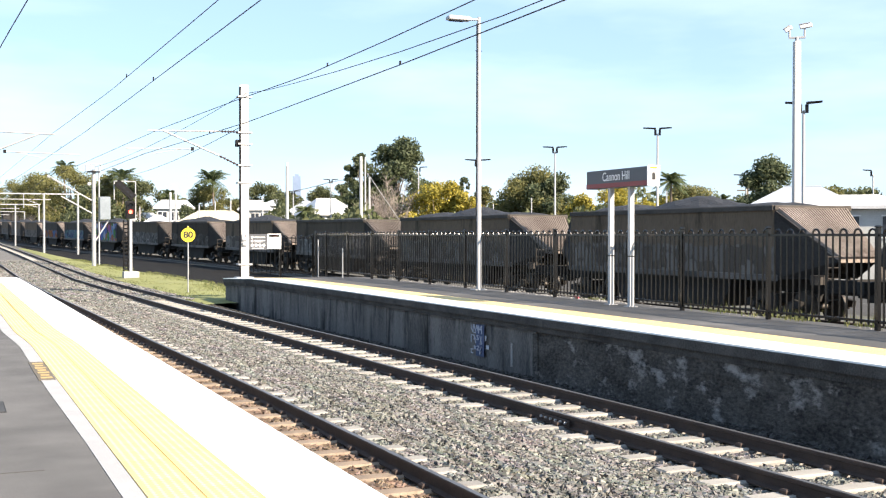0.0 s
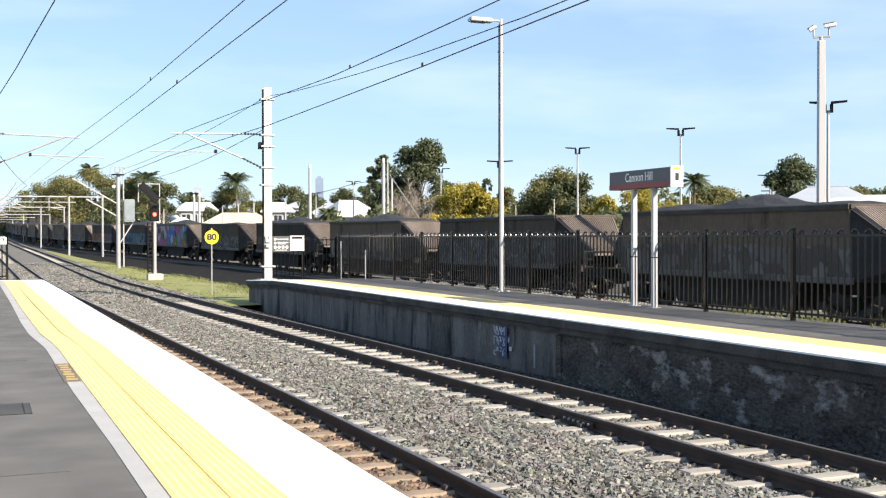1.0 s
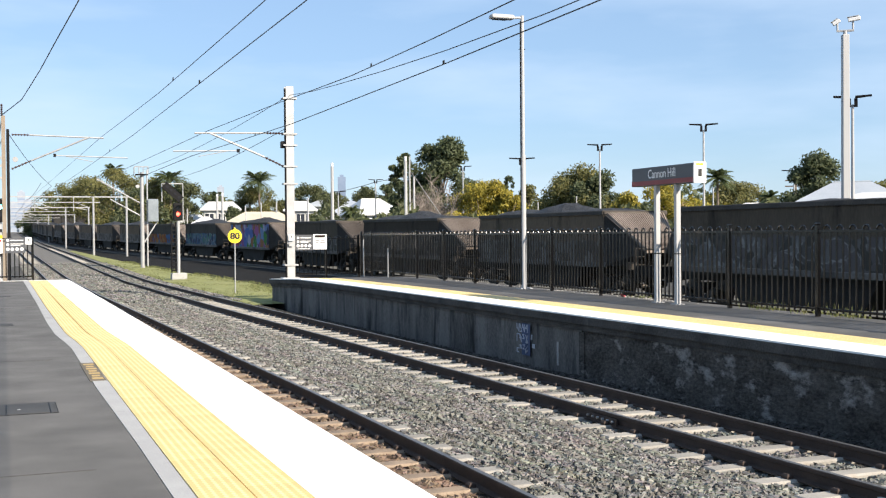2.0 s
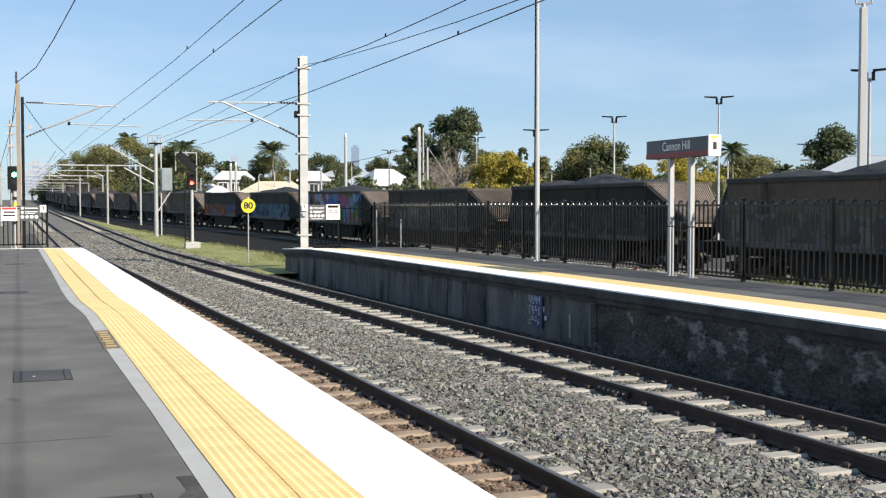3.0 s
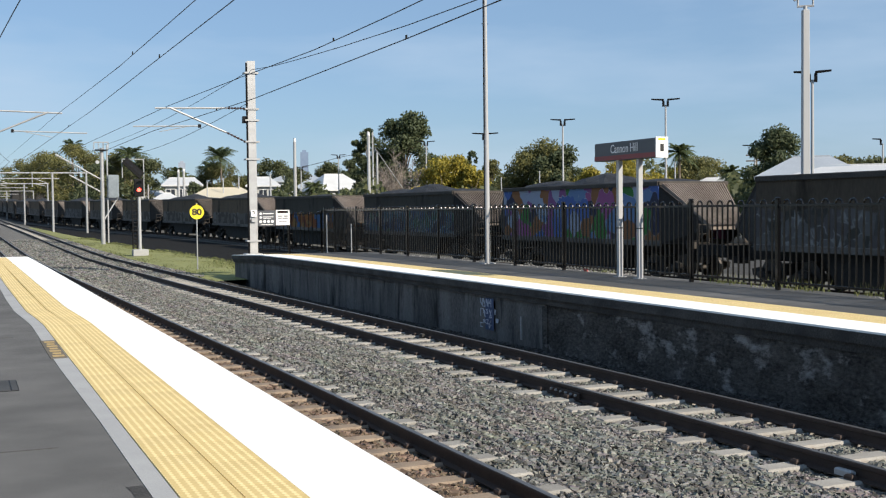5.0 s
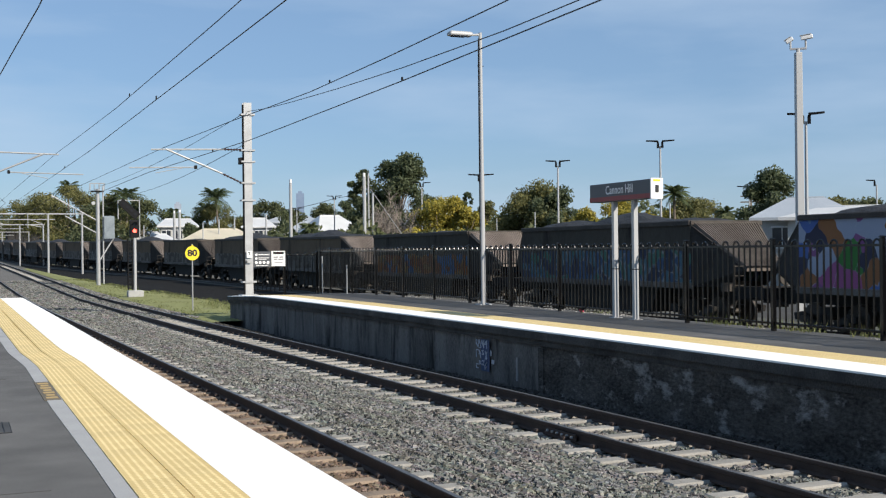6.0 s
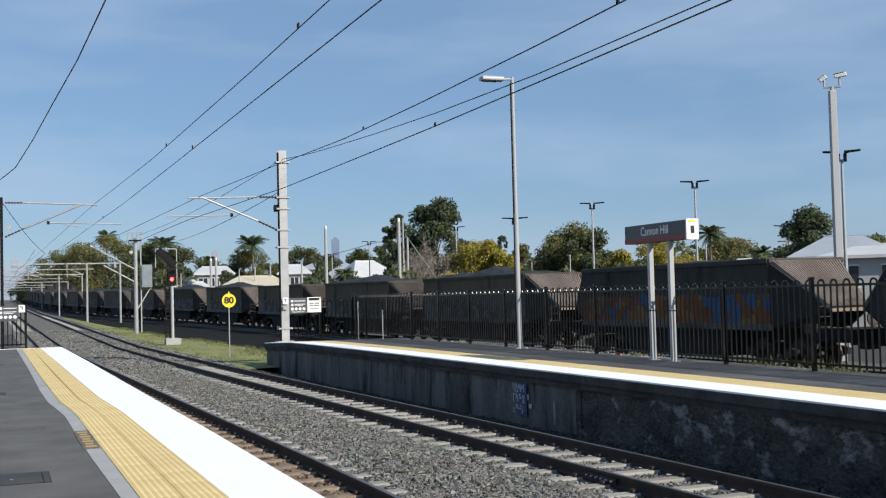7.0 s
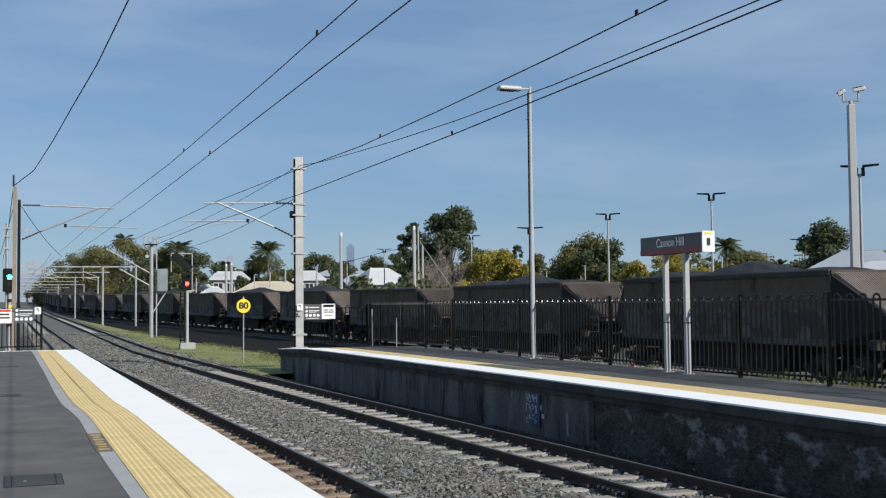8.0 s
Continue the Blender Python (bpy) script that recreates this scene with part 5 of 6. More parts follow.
    # portal frames over the lines further off
    for y, x0, x1, z, k in ((131, 2.4, 12.6, 6.0, "overhead_line_portal"), (182, -1.5, 12.4, 6.1, "overhead_line_portal"), (240, -4, 14, 6.1, "overhead_line_portal"), (310, -6, 15, 6.1, "overhead_line_portal")):
        o = table(y, FAR_SWING) + 1.9
        p = thing(k, o, y, -1.1, "grey steel portal frame carrying the overhead line", "portal frame", "overhead line portals")
        part("beam", Shape().slab(x0 - 3, x1, -0.08, 0.08, z + 0.88, z + 1.01, 0.02), GALV, p)
        part("beam", Shape().slab(x0 - 3, x1 - 3, -0.1, 0.1, z + 0.3, z + 0.38, 0.02), GALV, p)
        for x in (8.87, x1 - 0.2, x0 - 4.5):
            part("post", Shape().tube((x, 0, 0), (x, 0, z + 1.0), 0.125, 0.11, n=10), GALV, p)
        for x in (x0 + 0.4, x0 + 4.4):
            part("hanger", Shape().tube((x, 0, z + 0.9), (x, 0, z - 0.6), 0.05, n=6), GALV, p)
            part("hanger_arm", Shape().tube((x, 0, z - 0.2), (x + 1.4, 0, z - 0.5), 0.04, n=6), GALV, p)
            part("hanger_strut", Shape().tube((x, 0, z + 0.4), (x + 1.7, 0, z - 0.25), 0.04, n=6), GALV, p)


def wire(pts, r=0.010, sag=0.0, clips=0):
    t = thing("overhead_wire", 0, 0, 0, "dark overhead line wire above the tracks", "wire", "overhead wires")
    out = []
    for (a, b) in zip(pts, pts[1:]):
        a, b = Vector(a), Vector(b)
        n = 10
        for i in range(n):
            k = i / n
            out.append(a.lerp(b, k) - Vector((0, 0, sag * 4 * k * (1 - k))))
    out.append(Vector(pts[-1]))
    part("strand", Shape().path(out, r, 6), WIRE, t)
    for i in range(clips):
        p = out[int((i + 0.6) * len(out) / (clips + 1))]
        part("clip", Shape().slab(p.x - 0.01, p.x + 0.01, p.y - 0.03, p.y + 0.03, p.z, p.z + 0.07, 0.004), DARK_METAL, t)


def build_wires():
    wire([(7.5, -15, 5.3), (7.4, 11, 5.08), (7.4, 15, 5.03), (7.4, 20, 5.01), (7.4, 25, 5.03), (7.1, 31, 5.07), (6.75, 40.85, 5.14), (6.3, 84, 5.4)], 0.010, 0.0, 2)
    wire([(7.9, -15, 4.7), (7.61, 10.0, 4.6), (7.37, 19.1, 4.45), (7.04, 29.3, 4.33), (6.2, 40.85, 4.25), (5.9, 84, 4.3)], 0.010, 0.0, 3)
    wire([(8.9, -15, 5.6), (8.84, 12.0, 5.23), (8.86, 18, 5.24), (8.9, 23.0, 5.36), (9.08, 28, 5.6), (9.31, 33.0, 5.9), (9.55, 37, 6.18), (9.72, 40.7, 6.5)], 0.010)
    wire([(3.65, -15, 4.95), (3.5, 11.9, 4.75), (3.5, 16.4, 4.76), (3.5, 20, 4.79), (3.5, 28, 4.86), (3.5, 36, 5.03), (3.5, 45.3, 5.24), (2.6, 131, 5.6)], 0.0075, 0.0, 2)
    wire([(3.6, -15, 4.4), (3.5, 10, 4.29), (3.5, 22, 4.32), (3.5, 34, 4.35), (3.2, 57, 4.38), (2.2, 131, 4.6)], 0.0075, 0.0, 3)
    wire([(3.2, -6, 8.1), (2.07, 23.0, 7.46), (1.8, 28.0, 7.16), (1.4, 32.4, 6.78), (1.05, 36.5, 6.44), (0.6, 41.5, 6.12), (-0.05, 46.0, 6.02)], 0.016)
    # droop cable at the near mast and lines running off over the portals
    wire([(0.0, 46, 5.4), (-0.9, 60, 3.2)], 0.012, 0.1)
    for x, z in ((3.3, 5.2), (3.3, 4.3), (6.7, 5.2), (6.7, 4.3)):
        wire([(x - 0.6 + table(84, FAR_SWING) + 1.2, 84, z), (x - 1.2, 131, z + 0.2), (x - 1.5, 182, z + 0.2), (x - 1.5, 310, z + 0.2)], 0.016, 0.25)
    wire([(9.7, 40.9, 6.5), (9.3, 84, 6.2)], 0.010, 0.3)
    wire([(9.75, 40.9, 5.4), (12.2, 84, 5.8), (11, 131, 5.9)], 0.012, 0.2)
    wire([(-0.05, 46, 6.0), (-1.2, 131, 6.6), (-2.0, 310, 6.8)], 0.016, 0.5)
    wire([(0.2, 46, 5.3), (3.1, 84, 5.0), (2.0, 182, 5.4)], 0.014, 0.2)
    # power lines through the suburb behind
    wire([(37, 140, 6.6), (39.4, 123.9, 7.4), (48, 122, 9.6)], 0.03, 0.2)


# ---- signals and speed board ----
def build_signals():
    s = thing("signal", 8.87, 63.5, -1.0, "railway signal showing red with a slanted route indicator", "signal")
    part("base", Shape().slab(-0.4, 0.4, -0.35, 0.35, -0.1, 0.42, 0.04), CONCRETE, s)
    part("post", Shape().tube((0, 0, 0.4), (0, 0, 3.3), 0.085, n=12), POLE_PAINT, s)
    lad = Shape()
    for x in (-0.36, -0.13):
        lad.tube((x, 0.05, 0.45), (x, 0.05, 3.2), 0.04, n=6)
    for i in range(12):
        lad.tube((-0.36, 0.05, 0.55 + i * 0.22), (-0.13, 0.05, 0.55 + i * 0.22), 0.04, n=5)
    part("ladder", lad, DARK_METAL, s)
    frame_ = Shape()
    for a, b in (((-0.85, 5.3), (0.28, 5.3)), ((-0.85, 5.3), (-0.85, 4.3)), ((0.28, 5.3), (0.28, 3.2)), ((-0.3, 3.2), (0.28, 3.2))):
        frame_.tube((a[0], 0.1, a[1]), (b[0], 0.1, b[1]), 0.03, n=6)
    part("frame", frame_, POLE_PAINT, s, "white tube frame behind the signal head")
    head = part("head", Shape().slab(-0.27, 0.22, -0.12, 0.08, 3.28, 4.25, 0.05), DARK_METAL, s, bevel=0.04)
    for z, m in ((3.64, RED_LAMP), (3.98, DARK_LENS)):
        part("lens", Shape().tube((-0.02, -0.12, z), (-0.02, -0.135, z), 0.1, n=18), m, head, "lit red lens" if m is RED_LAMP else "unlit lens")
        hood = Shape()
        ring = [(-0.02 + 0.13 * math.cos(a), z + 0.13 * math.sin(a)) for a in [math.pi * k / 8 for k in range(9)]]
        for (a, b), (c, d) in zip(ring, ring[1:]):
            hood.add([(a, -0.12, b), (c, -0.12, d), (c, -0.34, d), (a, -0.34, b)], [(0, 1, 2, 3)])
        part("hood", hood, DARK_METAL, head)
    ind = part("route_indicator", Shape().slab(-0.62, 0.62, -0.1, 0.08, -0.2, 0.2, 0.03), DARK_METAL, s, "black slanted route indicator", at=pose(-0.28, 0, 4.83, 0, 43, 0))
    for i in range(4):
        part("lens", Shape().tube((-0.42 + 0.28 * i, -0.1, 0), (-0.42 + 0.28 * i, -0.13, 0), 0.07, n=12), DARK_LENS, ind)
    g = thing("signal", -0.25, 60.0, -1.0, "railway signal showing green on a striped post", "signal")
    part("post", Shape().tube((0.05, 0.1, 0), (0.05, 0.1, 3.4), 0.08, n=10), POLE_PAINT, g)
    for i in range(5):
        part("stripe", Shape().tube((0.05, 0.1, 1.5 + i * 0.3), (0.05, 0.1, 1.65 + i * 0.3), 0.095, n=10), YELLOW_SIGN if i % 2 else BLACK_INK, g)
    head = part("head", Shape().slab(-0.28, 0.28, -0.12, 0.1, 3.2, 4.35, 0.05), DARK_METAL, g, bevel=0.04)
    for z, m in ((3.93, GREEN_LAMP), (3.55, DARK_LENS)):
        part("lens", Shape().tube((0.03, -0.12, z), (0.03, -0.135, z), 0.12, n=18), m, head, "lit green lens" if m is GREEN_LAMP else "unlit lens")
    part("mast", Shape().tube((-0.1, 0.2, 0), (-0.1, 0.2, 6.6), 0.07, n=8), GALV, g)
    for z in (5.3, 5.9, 6.3):
        part("bracket", Shape().slab(-0.3, 0.15, 0.1, 0.3, z, z + 0.12, 0.02), GALV, g)
    b = thing("speed_board", 8.88, 47.15, -1.02, "round yellow speed board reading eighty on a thin pole", "sign")
    part("pole", Shape().tube((0, 0.02, 0), (0, 0.02, 2.8), 0.028, n=8), GALV, b)
    disc = part("disc", Shape().tube((0, 0, 2.42), (0, -0.012, 2.42), 0.29, n=40), YELLOW_SIGN, b)
    part("tab", Shape().slab(-0.03, 0.03, -0.01, 0.01, 2.7, 2.77, 0.005), YELLOW_SIGN, disc)
    lettering("lettering", "80", 0.36, BLACK_INK, b, Matrix(((1, 0, 0, 0), (0, 0, -1, -0.016), (0, 1, 0, 2.42), (0, 0, 0, 1))), "black numerals", 1.1, 0.014)


# ---- lamp posts, camera pole and other poles ----
def build_poles():
    l = thing("platform_lamp", 12.36, 26.46, 0.0, "tall pale grey platform lamp post with a single flat head", "street lamp")
    part("pole", Shape().tube((0, 0, 0.02), (0, 0, 3.4), 0.07, 0.062, n=12).tube((0, 0, 3.4), (0, 0, 6.95), 0.052, 0.045, n=12), POLE_PAINT, l, smooth=True)
    part("cable", Shape().tube((-0.072, 0, 0.1), (-0.056, 0, 6.8), 0.014, n=6), DARK_METAL, l)
    part("base_plate", Shape().slab(-0.16, 0.16, -0.16, 0.16, 0, 0.025, 0.006), GALV, l)
    part("arm", Shape().tube((0, 0, 6.9), (-0.3, 0, 6.88), 0.03, n=8), POLE_PAINT, l)
    part("head", Shape().slab(-0.88, -0.25, -0.13, 0.13, 6.83, 6.95, 0.04), POLE_PAINT, l, bevel=0.03)
    part("glass", Shape().slab(-0.8, -0.42, -0.1, 0.1, 6.815, 6.83, 0.003), WINDOW, l)
    part("spike", Shape().tube((-0.1, 0, 6.1), (0.08, 0, 6.1), 0.01, n=5), DARK_METAL, l)
    c = thing("camera_pole", 27.9, 32.75, -1.3, "thick pale grey pole carrying two white surveillance cameras", "pole")
    part("pole", Shape().tube((0, 0, 0), (0, 0, 9.66), 0.195, 0.165, n=4), POLE_PAINT, c, bevel=0.02, at=pose(0, 0, 0, 0, 0, 24))
    fork = Shape().slab(-0.29, 0.29, -0.04, 0.04, 9.76, 9.83, 0.01).tube((-0.26, 0, 9.8), (-0.26, 0, 10.08), 0.035, n=8).tube((0.26, 0, 9.8), (0.26, 0, 10.16), 0.035, n=8).tube((0, 0, 9.6), (0, 0, 9.8), 0.07, n=10)
    part("fork", fork, POLE_PAINT, c, at=pose(0, 0, 0, 0, 0, -40))
    for sx, tip, dz, half in ((-1, -32, 10.12, 0.14), (1, -8, 10.2, 0.21)):
        cm = part("camera_unit", Shape().slab(-half, half, -0.08, 0.08, -0.075, 0.075, 0.03), WHITE_SIGN, c, bevel=0.02, at=pose(sx * 0.30 * 0.766, -sx * 0.30 * 0.643, dz, 0, tip, -40))
        part("sun_shield", Shape().slab(-half - 0.02, half - 0.04, -0.095, 0.095, 0.075, 0.095, 0.005), POLE_PAINT, cm)

    def flood(x, y, top, label="slim grey car park light pole with two flat heads", single=False, r=0.09, half=0.85):
        f = thing("car_park_light", x, y, -1.3, label, "street lamp", "car park lights", rz=-math.degrees(math.atan2(x, y)))
        h = top + 1.3
        part("pole", Shape().tube((0, 0, 0), (0, 0, h - 0.35), r, r * 0.6, n=8), POLE_PAINT, f)
        for sx in ((-1,) if single else (-1, 1)):
            a = part("bracket", Shape().slab(sx * 0.13 - 0.07, sx * 0.13 + 0.07, -0.08, 0.08, h - 0.45, h - 0.1, 0.02), DARK_METAL, f)
            hd = Shape().prism([(sx * 0.1, h - 0.09), (sx * half, h - 0.03), (sx * half, h + 0.03), (sx * 0.1, h)], -0.16, 0.16)
            part("head", hd, DARK_METAL, f, bevel=0.015)
    flood(39.0, 58.1, 7.85)
    flood(38.6, 70.1, 7.55)
    flood(32.65, 37.9, 6.95, half=0.75)
    flood(31.68, 68.0, 6.35)
    flood(41.25, 102, 7.95)
    flood(55.5, 70.8, 6.0, single=True, half=0.9)
    flood(39.4, 123.9, 7.7)
    flood(35.6, 126, 6.4)
    flood(59.6, 62.0, 6.0, single=True, half=0.7)
    for x, y, top, r in ((26.7, 96.4, 7.40, 0.16), (29.5, 85.0, 7.25, 0.16), (30.2, 86.0, 7.60, 0.08), (31.8, 89.5, 6.20, 0.11), (23.9, 138.0, 6.19, 0.18), (24.8, 139.5, 6.35, 0.18), (27.9, 141.0, 5.15, 0.09), (30.2, 142.5, 5.60, 0.09), (32.5, 144.0, 5.74, 0.11),
                         (23.9, 94.0, 4.60, 0.09), (34.8, 90.0, 3.40, 0.07), (41.5, 86.0, 4.00, 0.06), (43.0, 82.0, 4.40, 0.06), (46.6, 69.5, 3.60, 0.06), (62.1, 91.0, 5.56, 0.09), (31.9, 91.0, 3.74, 0.07), (21.0, 142.5, 4.84, 0.08)):
        p = thing("pole", x, y, -1.3, "plain pale grey upright pole behind the goods line", "pole", "yard poles")
        part("shaft", Shape().tube((0, 0, 0), (0, 0, top + 1.3), r, r * 0.8, n=8), POLE_PAINT, p)
        if r > 0.15:
            part("cap", Shape().tube((0, 0, top + 1.3), (0, 0, top + 1.6), r * 0.7, n=8), WHITE_SIGN, p)
    p = thing("power_pole", 88, 112, -1.3, "timber power pole with a crossarm in the distance", "power pole")
    part("shaft", Shape().tube((0, 0, 0), (0, 0, 9), 0.2, 0.14, n=8), BARK, p)
    for z in (8.0, 8.7):
        part("crossarm", Shape().slab(-1.2, 1.2, -0.08, 0.08, z, z + 0.15, 0.02), BARK, p, at=pose(0, 0, 0, 0, 0, -38))
    st = thing("stay_wire", 30.0, 85.0, -1.3, "thin slanting stay of a pole", "wire")
    part("strand", Shape().tube((0, 0, 7.6), (6.0, 2.2, 0.6), 0.03, n=5), GALV, st)


# ---- trees ----
def leaf_cloud(rng, lobes, n, size, flat=0.0):
    """Loose leaf sprays on the outside of many lobes (centre, radii)."""
    vol = np.array([r[0] * r[1] * r[2] for _, r in lobes]) ** 0.67
    pick = rng.choice(len(lobes), n, p=vol / vol.sum())
    c = np.array([l[0] for l in lobes])[pick]
    r = np.array([l[1] for l in lobes])[pick]
    d = rng.normal(0, 1, (n, 3))
    d /= np.linalg.norm(d, axis=1)[:, None]
    p = c + d * r * (0.35 + 0.85 * rng.random((n, 1)))
    a = rng.normal(0, 1, (n, 3)) + d * 0.2
    a /= np.linalg.norm(a, axis=1)[:, None]
    b = np.cross(a, d + rng.normal(0, 0.6, (n, 3)))
    b /= np.linalg.norm(b, axis=1)[:, None] + 1e-6
    s = size * (0.5 + rng.random((n, 1)))
    v = np.stack([p - a * s, p - b * s * 0.5, p + a * s, p + b * s * 0.5], 1).reshape(-1, 3)
    return v, np.arange(4 * n).reshape(n, 4)


def tree(name, az, dist, width, top, leaf, label, seed, base=-1.3, trunk=0.35, n=2600, size=0.32, lobes=14, low=0.12):
    """A tapered trunk with limbs and a ragged crown of many leaf sprays on uneven lobes."""
    rng = np.random.default_rng(seed)
    x, y = dist * math.sin(radians(az)), dist * math.cos(radians(az))
    t = thing(name, x, y, base, label, "tree", rz=-az)
    H = top - base
    s = Shape()
    s.tube((0, 0, 0), (0.1, 0, H * 0.3), trunk, trunk * 0.7, n=9, caps=False)
    s.tube((0.1, 0, H * 0.3), (-0.05, 0.1, H * 0.72), trunk * 0.7, trunk * 0.25, n=8, caps=False)
    L = []
    lobes = int(lobes * 2.2)
    lean = rng.normal(0, 0.08, 2) * width
    for i in range(lobes):
        u = (i + rng.random()) / lobes
        z = H * (low + (0.97 - low) * u)
        spread = (1 - (2 * u - 0.72) ** 2 / 1.64) ** 0.5 if abs(2 * u - 0.72) < 1.28 else 0.1
        a = rng.random() * 6.283
        rad = width * 0.5 * spread * rng.random() ** 0.5
        r = width * (0.09 + 0.09 * rng.random())
        c = np.array([rad * math.cos(a) + lean[0] * u, rad * math.sin(a) + lean[1] * u, z])
        rr = np.array([r, r, min(r * (0.6 + 0.4 * rng.random()), H * 0.12)])
        c[2] = min(c[2], H - rr[2] * (0.6 + rng.random()))
        L.append((c, rr))
        if i % 2 == 0:
            s.tube((0, 0, H * (0.15 + 0.35 * u)), tuple(c), trunk * 0.2, trunk * 0.05, n=5, caps=False)
    part("trunk", s, BARK, t)
    v, f = leaf_cloud(rng, L, int(n * 5.2), size * 0.46)
    part("crown", raw_mesh("crown", v, f, leaf), leaf, t)
    return t


def palm(az, dist, top, spread, seed, label="tall palm with drooping green fronds"):
    rng = random.Random(seed)
    x, y = dist * math.sin(radians(az)), dist * math.cos(radians(az))
    t = thing("palm", x, y, -1.3, label, "palm tree")
    H = top + 1.3 - spread * 0.48
    part("trunk", Shape().tube((0, 0, 0), (0.1, 0, H * 0.6), 0.2, 0.15, n=8, caps=False).tube((0.1, 0, H * 0.6), (0.05, 0, H), 0.15, 0.14, n=8), BARK, t)
    v, f = [], []
    for i in range(44):
        a, up = rng.random() * 6.283, rng.uniform(-0.35, 1.45)
        L = spread * rng.uniform(0.75, 1.1)
        pts = []
        for k in range(7):
            u = k / 6
            rr = L * u * math.cos(up * 0.75)
            z = H + L * (math.sin(up) * u - 0.55 * u * u)
            pts.append(Vector((rr * math.cos(a), rr * math.sin(a), z)))
        side = Vector((-math.sin(a), math.cos(a), 0))
        for k in range(6):
            for sgn in (-1, 1):
                for q in (0.15, 0.5, 0.85):
                    p = pts[k].lerp(pts[k + 1], q)
                    w = L * 0.22 * math.sin(math.pi * min(0.97, (k + q + 0.8) / 7))
                    o = side * sgn * w + Vector((0, 0, -w * 0.55)) + (pts[k + 1] - pts[k]).normalized() * w * 0.5
                    d = (pts[k + 1] - pts[k]).normalized() * 0.07
                    j = len(v)
                    v += [p - d, p + d, p + o]
                    f.append((j, j + 1, j + 2))
    part("crown", raw_mesh("crown", [tuple(p) for p in v], f, LEAF_PALM), LEAF_PALM, t)


def bare_tree(az, dist, width, top, seed):
    rng = random.Random(seed)
    x, y = dist * math.sin(radians(az)), dist * math.cos(radians(az))
    t = thing("bare_tree", x, y, -1.3, "leafless grey-brown tree with a haze of fine twigs", "tree")
    H = top + 1.3
    s = Shape().tube((0, 0, 0), (0, 0, H * 0.3), 0.16, 0.12, n=7, caps=False)
    tw = Shape()
    for i in range(26):
        a, el = rng.random() * 6.283, rng.uniform(0.5, 1.4)
        L = H * rng.uniform(0.5, 0.68)
        b0 = Vector((0, 0, H * rng.uniform(0.12, 0.32)))
        b1 = b0 + Vector((math.cos(a) * math.cos(el) * L * width / H, math.sin(a) * math.cos(el) * L * width / H, math.sin(el) * L))
        s.tube(b0, b1, 0.05, 0.015, n=4, caps=False)
        for j in range(60):
            k = rng.uniform(0.25, 1.0)
            p = b0.lerp(b1, k)
            q = p + Vector((rng.gauss(0, 0.45), rng.gauss(0, 0.45), rng.uniform(0.1, 0.9)))
            tw.tube(p, q, 0.014, 0.006, n=3, caps=False)
    part("trunk", s, BARE, t)
    part("twig_haze", tw, BARE, t)


